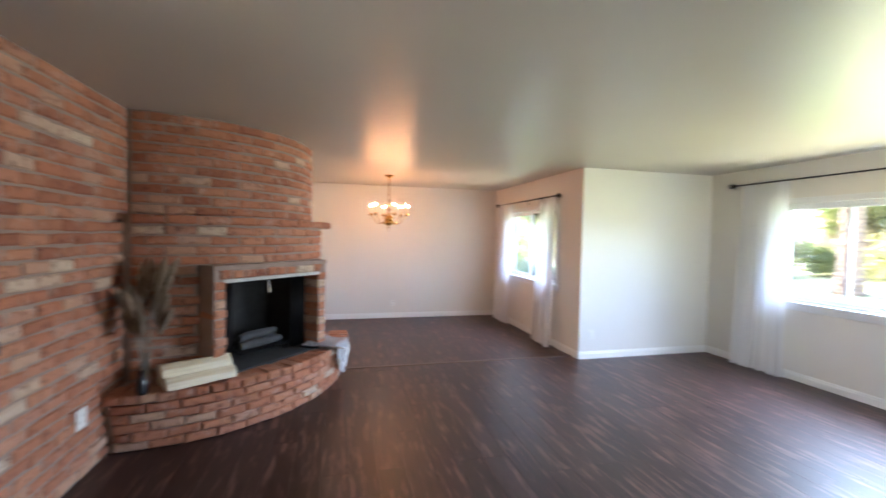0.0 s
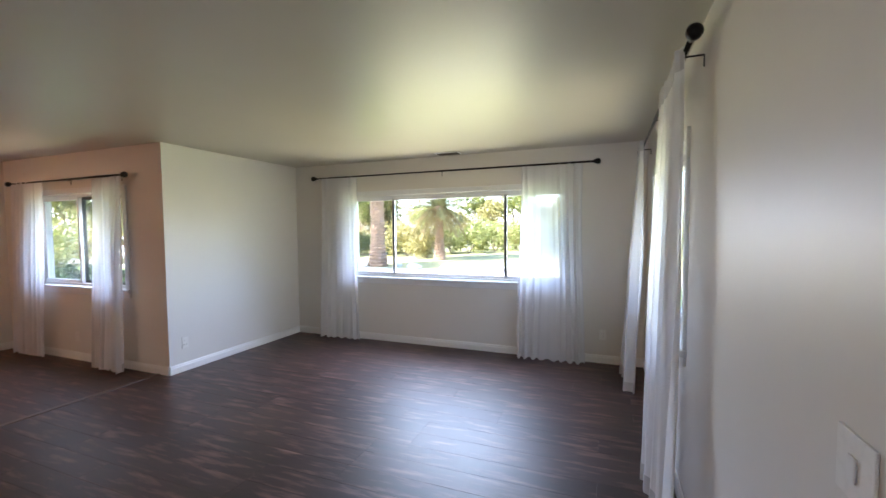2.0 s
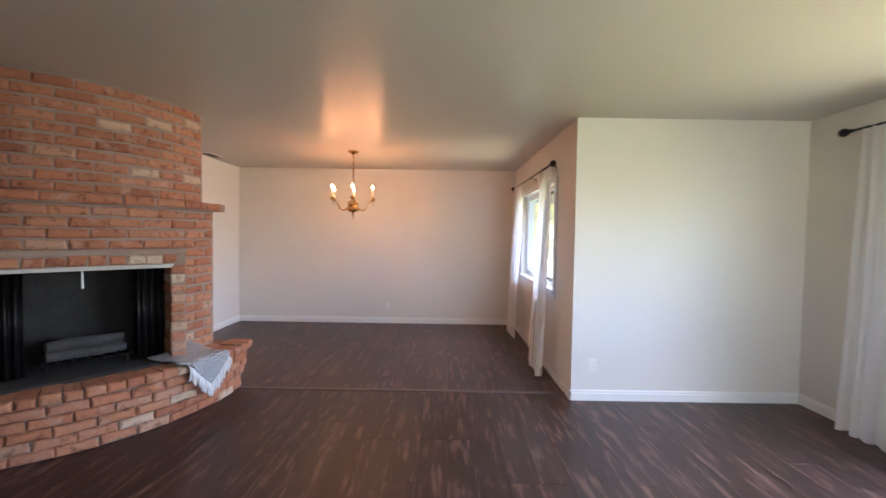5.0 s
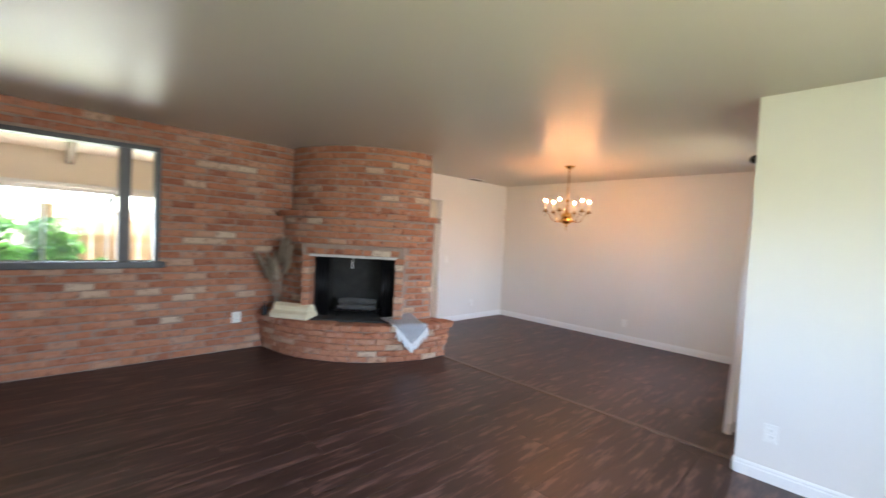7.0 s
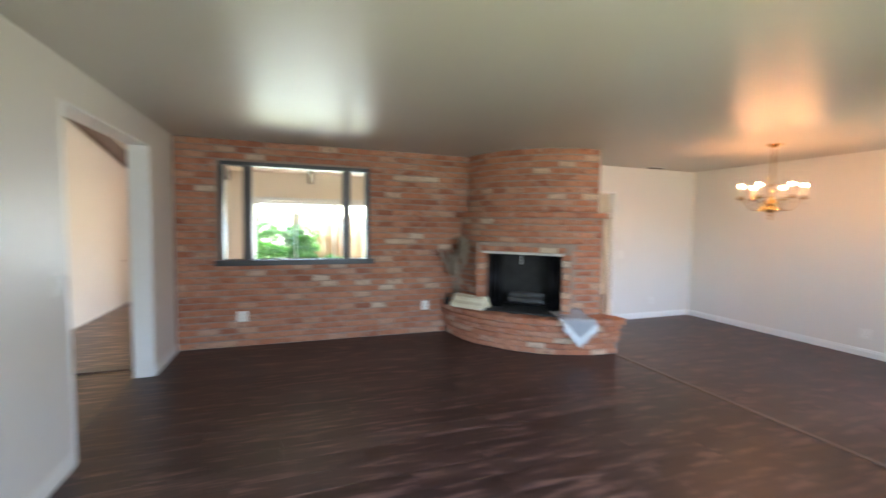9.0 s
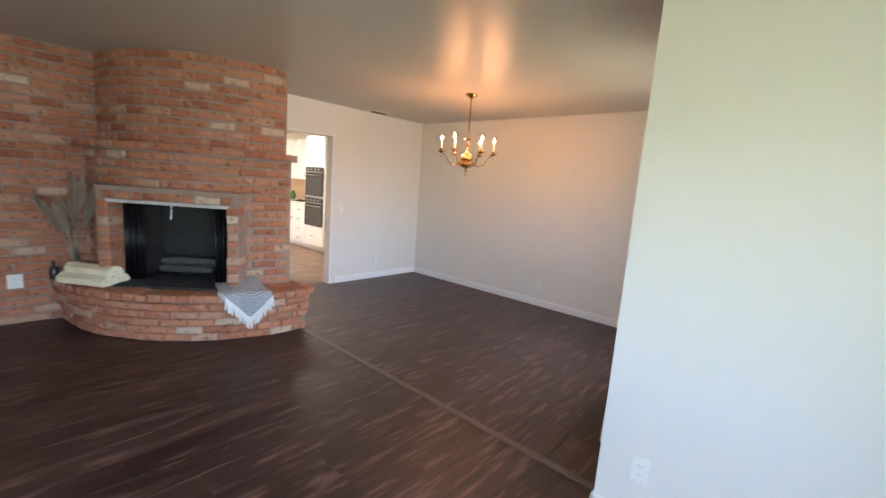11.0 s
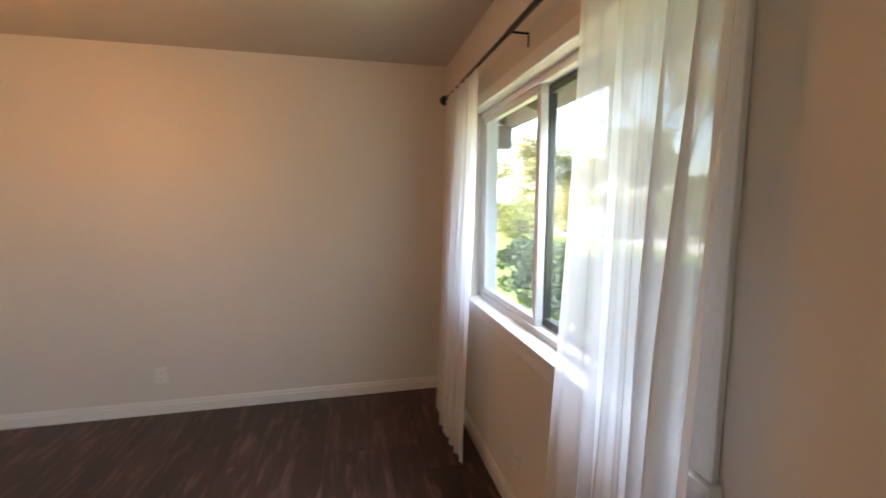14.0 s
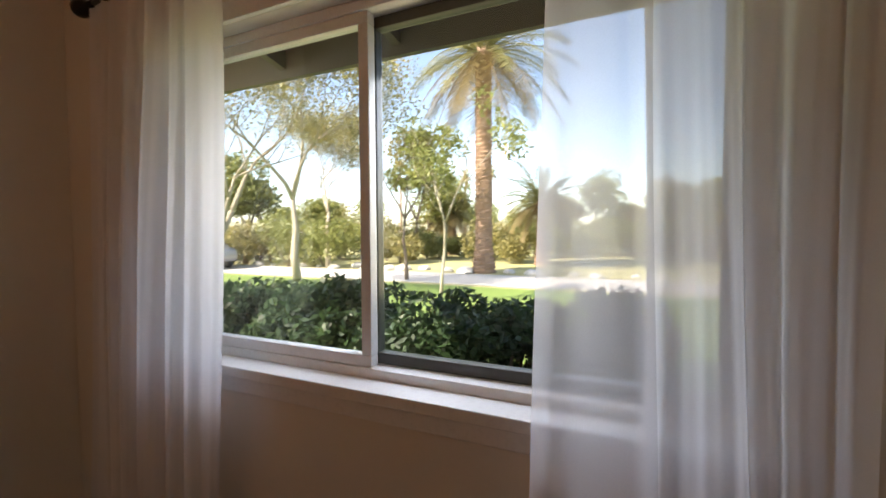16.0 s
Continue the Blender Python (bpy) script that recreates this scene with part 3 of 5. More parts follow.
# ---- ground ----
GZ = -0.32
ground = tagged(link("ground", box_bm((-900, -900, GZ - 0.5), (900, 900, GZ)), M_DRYGRASS), "pale dry grassy ground", "ground", kind="structure")
tagged(link("lawn", box_bm((3.2, -14, GZ), (13.5, 26, GZ + 0.02), 0.005), M_GRASS), "short sunlit green lawn", "lawn", kind="structure")
tagged(link("driveway", box_bm((14.0, -40, GZ), (17.0, 60, GZ + 0.03), 0.005), M_DRIVE), "pale concrete driveway", "driveway", kind="structure")
tagged(link("patio", box_bm((-12, -6, GZ), (-5.8, 12, GZ + 0.25), 0.005), M_DRIVE), "pale concrete patio", "patio", kind="structure")
tagged(link("roof", box_bm((-6.6, -2.2, 3.75), (3.7, 8.8, 3.9)), M_EAVE), "low brown roof slab", "roof", kind="structure")

# ---- eave outside the dining window ----
def eave():
    e = thing("eave", (0, 0, 0), "dark brown painted roof eave with rafters", "eave", kind="structure")
    bm = bmesh.new()
    x0, x1 = XD + TW, 3.95
    vs = add_box(bm, (x0, YS + TW, 0), (x1, 9.4, 0.03))
    for v in bm.verts:
        v.co.z += 2.62 - 0.20 * (v.co.x - x0)
    part("soffit", bm, M_EAVE, e)
    part("fascia", box_bm((x1 - 0.04, YS + TW, 2.27), (x1, 9.4, 2.56), 0.004), M_EAVE, e)
    for k in range(6):
        y = 5.05 + 0.82 * k
        bm = bmesh.new()
        add_box(bm, (x0, y, -0.12), (x1 - 0.04, y + 0.05, 0.0), 0.004)
        for v in bm.verts:
            v.co.z += 2.62 - 0.20 * (v.co.x - x0)
        part("rafter", bm, M_EAVE, e)
    part("bracket", box_bm((x1 - 0.7, 9.0, 2.05), (x1 - 0.02, 9.12, 2.29), 0.01), M_EAVE, e)


eave()

# ---- kitchen ----
KN = 7.86
wall("wall_kitchen_back", "x", -6.4, -0.12, 4.92, KN, [], M_WARM, label="cream kitchen wall")
wall("wall_kitchen_north", "y", KN, 0.12, -6.5, XK - 0.13, [], M_WARM, label="cream kitchen wall behind the counter")
tagged(link("ceiling_kitchen", box_bm((-6.5, 4.9, H + 0.002), (XK - 0.12, KN + 0.05, H + 0.1)), M_WARM), "cream kitchen ceiling", "ceiling", kind="structure")
tagged(link("floor_kitchen", box_bm((-6.5, 4.9, -0.1), (XK - 0.02, KN + 0.05, -0.002)), M_HALLFLOOR), "brown wood-look kitchen floor", "floor", kind="structure")
light = thing("ceiling_light", (-3.9, 6.2, H), "square white ceiling light with a warm diffuser", "ceiling light")
part("frame", box_bm((-0.32, -0.32, -0.05), (0.32, 0.32, 0.0), 0.008), M_TRIM, light)
part("diffuser", box_bm((-0.29, -0.29, -0.075), (0.29, 0.29, -0.051), 0.01), M_KITCHENLIGHT, light, "glowing warm diffuser")


def cabinet(at, w, d, h, fronts, rz, label, category="cabinet", name="base_cabinet", toe=0.1, group="kitchen cabinets"):
    """A unit whose front faces -y before the turn; fronts: (x0, x1, z0, z1, kind) as shares of width and height."""
    e = thing(name, at, label, category, group, rz=rz)
    bm = bmesh.new()
    add_box(bm, (0, 0.0, toe), (w, d, h), 0.004)
    if toe:
        add_box(bm, (0.0, 0.06, 0.0), (w, d, toe))
    part("body", bm, M_CABINET, e)
    for x0, x1, z0, z1, kind in fronts:
        lo, hi = (x0 * w + 0.008, -0.02, toe + z0 * (h - toe) + 0.008), (x1 * w - 0.008, -0.001, toe + z1 * (h - toe) - 0.008)
        bm = box_bm(lo, hi, 0.004)
        if kind == "door":
            add_box(bm, (lo[0] + 0.05, -0.026, lo[2] + 0.05), (hi[0] - 0.05, -0.020, hi[2] - 0.05), 0.003)
        dr = part(kind, bm, M_CABINET, e)
        cx, cz = (lo[0] + hi[0]) / 2, (lo[2] + hi[2]) / 2
        if kind == "drawer":
            bm = tube(bmesh.new(), [(cx - 0.045, -0.022, cz), (cx - 0.04, -0.045, cz), (cx + 0.04, -0.045, cz), (cx + 0.045, -0.022, cz)], 0.006, 6)
        else:
            zz = hi[2] - 0.09 if toe else lo[2] + 0.09
            bm = tube(bmesh.new(), [(hi[0] - 0.03, -0.022, zz - 0.04), (hi[0] - 0.03, -0.045, zz - 0.035), (hi[0] - 0.03, -0.045, zz + 0.035), (hi[0] - 0.03, -0.022, zz + 0.04)], 0.006, 6)
        part("handle", bm, M_IRON, dr, "small black handle")
    return e


KY = 7.23                                       # face of the run along the dining-side wall
cabinet((-4.72, KY, 0), 0.42, 0.60, 0.88, [(0, 1, 0.75, 1, "drawer"), (0, 1, 0.5, 0.75, "drawer"), (0, 1, 0.25, 0.5, "drawer"), (0, 1, 0, 0.25, "drawer")], 0,
        "white kitchen drawer unit with four drawers")
cabinet((-5.77, KY, 0), 1.04, 0.60, 0.88, [(0, 0.5, 0, 0.72, "door"), (0.5, 1, 0, 0.72, "door"), (0, 0.5, 0.74, 1, "drawer"), (0.5, 1, 0.74, 1, "drawer")], 0,
        "white kitchen base cabinet with doors and drawers")
cabinet((-5.78, 7.85, 0), 1.1, 0.6, 0.88, [(0, 0.5, 0, 0.72, "door"), (0.5, 1, 0, 0.72, "door"), (0, 1, 0.74, 1, "drawer")], 90 + 180, "white kitchen base cabinet against the end wall")
cabinet((-5.39, 7.52, 1.40), 0.64, 0.33, 0.85, [(0, 0.5, 0, 1, "door"), (0.5, 1, 0, 1, "door")], 0, "white wall cabinet above the counter", "cabinet", "wall_cabinet", 0.0)
cabinet((-4.73, 7.52, 1.72), 0.42, 0.33, 0.53, [(0, 1, 0, 1, "door")], 0, "short white wall cabinet above the hob", "cabinet", "wall_cabinet", 0.0)
cabinet((-6.06, 7.52, 1.40), 0.66, 0.33, 0.85, [(0, 0.5, 0, 1, "door"), (0.5, 1, 0, 1, "door")], 0, "white corner wall cabinet", "cabinet", "wall_cabinet", 0.0)
worktop = tagged(link("worktop", box_bm((-6.38, KY - 0.02, 0.882), (-4.30, KN - 0.002, 0.92), 0.006), M_COUNTER), "pale beige tiled kitchen worktop", "worktop")
tagged(link("worktop_end", box_bm((-6.38, 6.73, 0.882), (-5.76, KY - 0.022, 0.92), 0.006), M_COUNTER), "pale beige tiled worktop by the end wall", "worktop")
splash = tagged(link("backsplash", box_bm((-6.38, KN - 0.015, 0.922), (-4.30, KN - 0.002, 1.39), 0.002), M_SPLASH), "tan tiled backsplash above the worktop", "backsplash", kind="structure")
hob = thing("hob", (-4.9, 7.52, 0.921), "black gas hob on the worktop", "hob")
part("plate", box_bm((-0.28, -0.2, 0), (0.28, 0.2, 0.012), 0.004), M_OVEN, hob)
for hx in (-0.14, 0.14):
    part("burner", lathe(bmesh.new(), [(0.07, 0.0125), (0.07, 0.03), (0.03, 0.034)], 14, (hx, 0, 0)), M_IRON, hob)
hood = thing("range_hood", (-4.73, 7.44, 1.62), "white range hood under the wall cabinet", "range hood")
part("body", box_bm((0, 0, 0), (0.42, 0.4, 0.095), 0.012), M_CABINET, hood)


def oven_tower():
    e = cabinet((-4.29, KY, 0), 0.68, 0.6, 2.25, [(0, 1, 0.0, 0.19, "drawer"), (0, 0.5, 0.74, 1, "door"), (0.5, 1, 0.74, 1, "door")], 0, "tall white oven housing with a built-in double oven", "oven cabinet", "oven_housing")
    for z0, z1 in ((0.50, 1.06), (1.10, 1.66)):
        ov = part("oven", box_bm((0.03, -0.035, z0), (0.65, -0.002, z1), 0.006), M_OVEN, e, "black glass built-in oven")
        part("trim", box_bm((0.03, -0.042, z1 - 0.11), (0.65, -0.036, z1 - 0.09), 0.002), M_STEEL, ov)
        part("oven_handle", tube(bmesh.new(), [(0.08, -0.036, z1 - 0.16), (0.09, -0.075, z1 - 0.16), (0.59, -0.075, z1 - 0.16), (0.60, -0.036, z1 - 0.16)], 0.009, 8), M_STEEL, ov, "steel handle")
        for k in range(4):
            part("knob", lathe(bmesh.new(), [(0.015, 0), (0.013, 0.018)], 10, (0, 0, 0)), M_STEEL, ov).matrix_local = pose(0.14 + 0.13 * k, -0.036, z1 - 0.05, 90)


oven_tower()
kettle = thing("green_jar", (-5.6, 7.66, 0.921), "small green glass jar on the worktop", "jar")
part("jar", lathe(bmesh.new(), [(0.05, 0), (0.065, 0.05), (0.06, 0.13), (0.035, 0.17), (0.035, 0.2)], 16), M_GARDEN, kettle, smooth=True)


# ---- brickwork ----
rng = random.Random(7)
CX, CY = XB, 4.80                                # centre of the rounded chimney breast
BL, BH, BD = 0.200, 0.062, 0.09
CRS = 0.0763


def brick_mesh(seed, l=BL, h=BH, d=BD):
    """A worn brick, its face at y = 0 toward -y, its back at d: chamfered and uneven."""
    r = random.Random(seed)
    c = 0.007
    j = lambda s: r.uniform(-s, s)
    bm = bmesh.new()
    outer = [(-l / 2, -h / 2), (l / 2, -h / 2), (l / 2, h / 2), (-l / 2, h / 2)]
    back = [bm.verts.new((x, d, z)) for x, z in outer]
    mid = []
    front = []
    for i, (x, z) in enumerate(outer):
        x, z = x + j(0.007), z + j(0.005)
        sx, sz = (1 if x > 0 else -1), (1 if z > 0 else -1)
        cc = c + abs(j(0.009))
        mid.append(bm.verts.new((x, cc, z)))
        front.append(bm.verts.new((x - sx * cc * 1.2, j(0.003), z - sz * cc * 0.9)))
    for a, b in ((back, mid), (mid, front)):
        for i in range(4):
            bm.faces.new((a[i], a[(i + 1) % 4], b[(i + 1) % 4], b[i]))
    ctr = bm.verts.new((j(0.03), -0.002 + j(0.003), j(0.01)))
    for i in range(4):
        bm.faces.new((front[i], front[(i + 1) % 4], ctr))
    bmesh.ops.recalc_face_normals(bm, faces=bm.faces)
    me = bpy.data.meshes.new("brick")
    bm.to_mesh(me)
    bm.free()
    me.materials.append(M_BRICK)
    return me


BRICKS = {l: [brick_mesh(i + int(l * 1000), l) for i in range(6)] for l in (0.200, 0.095, 0.145, 0.06)}
SOLDIERS = [brick_mesh(90 + i, 0.095, BH, 0.2) for i in range(5)]


def lay(m, parent, l=0.200, meshes=None):
    ob = bpy.data.objects.new("brick", rng.choice(meshes or BRICKS[l]))
    scene.collection.objects.link(ob)
    ob.parent = parent
    ob.matrix_local = m @ pose(0, rng.uniform(-0.004, 0.004), 0, rng.uniform(-1.8, 1.8), rng.uniform(-1.3, 1.3), rng.uniform(-1.4, 1.4))
    return ob


def arc_core(name, r_in, r_out, z0, z1, a0, a1, material, parent, n=26, flare=0.0):
    """A solid ring sector about the chimney's centre; flare widens its top."""
    bm = bmesh.new()
    cols = []
    for i in range(n + 1):
        a = radians(a0 + (a1 - a0) * i / n)
        c, s = math.cos(a), math.sin(a)
        cols.append([bm.verts.new((CX + r * c, CY + r * s, z)) for r, z in ((r_in, z0), (r_out, z0), (r_out + flare, z1), (r_in, z1))])
    for p, q in zip(cols, cols[1:]):
        for k in range(4):
            bm.faces.new((p[k], p[(k + 1) % 4], q[(k + 1) % 4], q[k]))
    bm.faces.new(cols[0]), bm.faces.new(list(reversed(cols[-1])))
    bmesh.ops.recalc_face_normals(bm, faces=bm.faces)
    return part(name, bm, material, parent)


R_UP, R_LOW, R_MANTEL, R_H0, R_H1 = 1.235, 1.33, 1.44, 1.545, 1.63
HT = 0.43                                        # hearth height
FA, FD, FW = -43.0, 1.385, 0.475                 # firebox: facing angle, distance of its flat front, half width
FZ0, FZ1 = HT + 0.0, 1.165
fp = thing("fireplace", (0, 0, 0), "rounded old red brick corner fireplace with a raised curved hearth", "fireplace", kind="structure")
ang = lambda a: (math.cos(radians(a)), math.sin(radians(a)))


def arc_courses(r_of, z0, z1, a0, a1, parent, skip=None, crs=CRS, long=0.200):
    n = max(1, round((z1 - z0) / crs))
    h = (z1 - z0) / n
    for k in range(n):
        z = z0 + (k + 0.5) * h
        r = r_of(z)
        da = math.degrees((long + 0.011) / r)
        a = a0 + (da * 0.5 if k % 2 else 0.0) + rng.uniform(-0.6, 0.6)
        pieces = []
        if k % 2:
            pieces.append((a0 + da * 0.22, 0.095))
            a = a0 + da * 0.5
        while a + da <= a1 + 0.01:
            pieces.append((a + da / 2, long))
            a += da
        rest = a1 - a
        if rest > da * 0.4:
            pieces.append((a + rest / 2, 0.145 if rest > da * 0.65 else 0.095))
        for am, l in pieces:
            if skip and skip(am, z):
                continue
            c, s = ang(am)
            lay(pose(CX + r * c, CY + r * s, z, 0, 0, am + 90), parent, l)


def over_firebox(am, z):
    half = math.degrees(math.asin(min(1, (FW + 0.11) / FD)))
    return abs(am - FA) < half + 1.5 and z < FZ1 + 0.09


breast = part("chimney_breast", lathe(bmesh.new(), [(0.01, 1.70), (0.012, 1.71)], 6, (CX, CY, 0)), M_MORTAR, fp)
arc_core("upper_core", 0.3, R_UP - 0.009, 1.66, H, -90, 0, M_MORTAR, breast)
HALF = math.degrees(math.asin((FW) / FD))
arc_core("lower_core", 1.1, R_LOW - 0.009, HT, FZ1 + 0.02, -90, FA - HALF - 6, M_MORTAR, breast, 10)
arc_core("lower_core", 1.1, R_LOW - 0.009, HT, FZ1 + 0.02, FA + HALF + 6, 0, M_MORTAR, breast, 10)
arc_core("lower_core", 0.3, R_LOW - 0.009, FZ1 + 0.02, 1.66, -90, 0, M_MORTAR, breast)
arc_courses(lambda z: R_UP, 1.665, H - 0.004, -89, -0.2, breast)
arc_courses(lambda z: R_LOW, HT + 0.004, 1.585, -88, -0.2, breast, over_firebox)
# mantel course, on edge, standing out
mantel = part("mantel", lathe(bmesh.new(), [(0.01, 1.62), (0.012, 1.63)], 6, (CX, CY, 0)), M_MORTAR, fp)
arc_core("mantel_core", 1.0, R_MANTEL - 0.012, 1.592, 1.655, -86, 0, M_MORTAR, mantel)
a = -86.0
while a < -1:
    da = math.degrees(0.211 / R_MANTEL)
    c, s = ang(a + da / 2)
    if a + da < 3:
        lay(pose(CX + R_MANTEL * c, CY + R_MANTEL * s, 1.626, 0, 0, a + da / 2 + 90), mantel)
    a += da
# flat surround of the firebox: jamb bricks and a soldier course
FM = pose(CX + FD * ang(FA)[0], CY + FD * ang(FA)[1], 0, 0, 0, FA + 90)
surround = part("surround", box_bm((-0.001, 0.05, FZ1 + 0.02), (0.001, 0.06, FZ1 + 0.03)), M_MORTAR, fp)
n = 10
for k in range(n):
    z = HT + (k + 0.5) * (FZ1 - HT) / n
    for sx in (-1, 1):
        lay(FM @ pose(sx * (FW + 0.05), 0, z), surround, 0.095, SOLDIERS)
for k in range(10):
    lay(FM @ pose((k - 4.5) * 0.106, 0, FZ1 + 0.045), surround, 0.095, SOLDIERS[:5])
# lintel bar: brightness of light from below is put into its pale colour
part("lintel", box_bm((-FW - 0.02, 0.003, FZ1 - 0.020), (FW + 0.02, 0.10, FZ1 + 0.006), 0.003, FM), M_ROCK, fp, "lintel bar in a pale tone that holds light from below")
for sx in (-1, 1):
    part("jamb_core", box_bm((sx * (FW + 0.055) - 0.046, 0.012, HT), (sx * (FW + 0.055) + 0.046, 0.20, FZ1 + 0.09), 0, FM), M_MORTAR, surround)
part("head_core", box_bm((-FW - 0.1, 0.014, FZ1 + 0.008), (FW + 0.1, 0.16, FZ1 + 0.085), 0, FM), M_MORTAR, surround)
part("ledge", box_bm((-FW - 0.105, 0.004, FZ1 + 0.080), (FW + 0.105, 0.20, FZ1 + 0.118), 0.006, FM), M_MORTAR, fp, "sloping mortar ledge over the opening")
# firebox
box = part("firebox", box_bm((-FW - 0.02, 0.62, HT - 0.02), (FW + 0.02, 0.66, FZ1 + 0.1), 0, FM), M_SOOT, fp, "soot-blackened brick firebox")
for sx in (-1, 1):
    bm = bmesh.new()
    vs = add_box(bm, (-0.02, 0.204, HT - 0.02), (0.02, 0.62, FZ1 + 0.1))
    for v in bm.verts:
        v.co.x += sx * (FW + 0.02 - 0.24 * (v.co.y - 0.204))
    bmesh.ops.transform(bm, matrix=FM, verts=bm.verts)
    part("side", bm, M_SOOT, box)
part("top", box_bm((-FW - 0.02, 0.02, FZ1 + 0.01), (FW + 0.02, 0.66, FZ1 + 0.1), 0, FM), M_SOOT, box)
part("floor", box_bm((-FW, -0.02, HT - 0.03), (FW, 0.66, HT + 0.012), 0, FM), M_SOOT, box)
part("damper_handle", tube(bmesh.new(), [FM @ Vector((-0.02, 0.10, 1.15)), FM @ Vector((-0.02, 0.095, 1.08)), FM @ Vector((-0.02, 0.085, 1.02))], [0.004, 0.006, 0.007], 6), M_TRIM, fp, "pale damper handle")


def mesh_screen(x0, x1):
    """A drawn-back black wire mesh screen hanging in soft folds."""
    vs, fs = [], []
    n = 30
    for i in range(n + 1):
        u = i / n
        x = x0 + (x1 - x0) * u
        y = 0.185 + 0.016 * math.sin(u * 22)
        vs += [tuple(FM @ Vector((x, y, HT + 0.02))), tuple(FM @ Vector((x, y, FZ1 - 0.03)))]
        if i:
            k = 2 * i
            fs.append((k - 2, k, k + 1, k - 1))
    ob = link_mesh("mesh_screen", quads_mesh("mesh_screen", vs, fs), M_IRON, fp, True, "drawn-back black wire mesh screen")
    md = ob.modifiers.new("thick", "SOLIDIFY")
    md.thickness = 0.003


mesh_screen(-FW + 0.005, -FW + 0.17)
mesh_screen(FW - 0.17, FW - 0.005)
part("screen_rod", tube(bmesh.new(), [FM @ Vector((-FW, 0.185, FZ1 - 0.03)), FM @ Vector((FW, 0.185, FZ1 - 0.03))], 0.006, 8), M_IRON, fp)

# hearth
hearth = part("hearth", lathe(bmesh.new(), [(0.01, 0.1), (0.012, 0.12)], 6, (CX, CY, 0)), M_MORTAR, fp, "raised curved red brick hearth")
arc_core("hearth_core", 0.6, R_H0 - 0.018, 0.0, HT - 0.012, -91, 2, M_MORTAR, hearth, 30, R_H1 - R_H0 - 0.02)
arc_courses(lambda z: R_H0 + (R_H1 - R_H0) * z / HT, 0.004, HT - 0.078, -88.5, 2.2, hearth, crs=0.07)
da = math.degrees(0.107 / R_H1)
a = -88.0
while a < 2.5:
    c, s = ang(a)
    lay(pose(CX + R_H1 * c, CY + R_H1 * s, HT - 0.036, 0, 0, a + 90), hearth, 0.095, SOLDIERS)
    a += da
for r, off in ((R_H1 - 0.212, 0.4),):
    da = math.degrees(0.107 / r)
    a = -87.0 + off * da
    while a < 2.0:
        c, s = ang(a)
        lay(pose(CX + r * c, CY + r * s, HT - 0.038, 0, 0, a + 90), hearth, 0.095, SOLDIERS)
        a += da
# straight end face toward the dining room
for k in range(5):
    z = 0.04 + k * 0.0765
    r = R_H0 + (R_H1 - R_H0) * z / HT
    for i in range(6):
        x = CX + r - 0.12 - 0.211 * i - (0.1 if k % 2 else 0)
        lay(pose(x, CY + 0.075, z, 0, 0, 180), hearth)

# brick wall round the black window
def wall_bricks():
    parent = thing("wall_brick", (0, 0, 0), "old red brick wall with whitish worn patches", "brick wall", kind="structure")
    slots = []
    n = 32
    h = H / n
    y0w, y1w = 0.005, 3.62
    for k in range(n):
        z = (k + 0.5) * h
        cuts = [(y0w, y1w)]
        if BWIN[2] - 0.06 < z < BWIN[3] + 0.01:
            cuts = [(y0w, BWIN[0] - 0.003), (BWIN[1] + 0.003, y1w)]
        for c0, c1 in cuts:
            y = c0
            l = 0.095 if k % 2 else 0.200
            while y < c1 - 0.05:
                if y + l > c1:
                    room = c1 - y
                    l = 0.145 if room >= 0.145 else (0.095 if room >= 0.095 else 0.06)
                    if room < 0.06:
                        break
                slots.append((y + l / 2, z, l))
                y += l + 0.011
                l = 0.200
    rest_v, rest_f = [], []
    near = sorted(range(len(slots)), key=lambda i: -slots[i][0])
    single = set(near[:300])
    for i, (y, z, l) in enumerate(slots):
        m = pose(XB, y, z, 0, 0, 90)
        if i in single:
            lay(m, parent, l)
        else:
            me = rng.choice(BRICKS[l])
            mm = m @ pose(0, rng.uniform(-0.004, 0.004), 0, rng.uniform(-1.2, 1.2), rng.uniform(-0.7, 0.7), rng.uniform(-1, 1))
            k0 = len(rest_v)
            rest_v += [tuple(mm @ v.co) for v in me.vertices]
            rest_f += [tuple(q + k0 for q in p.vertices) for p in me.polygons]
    ob = link_mesh("bricks", quads_mesh("bricks", rest_v, rest_f), M_BRICKS, parent)
    ob["kind"] = "stuff"


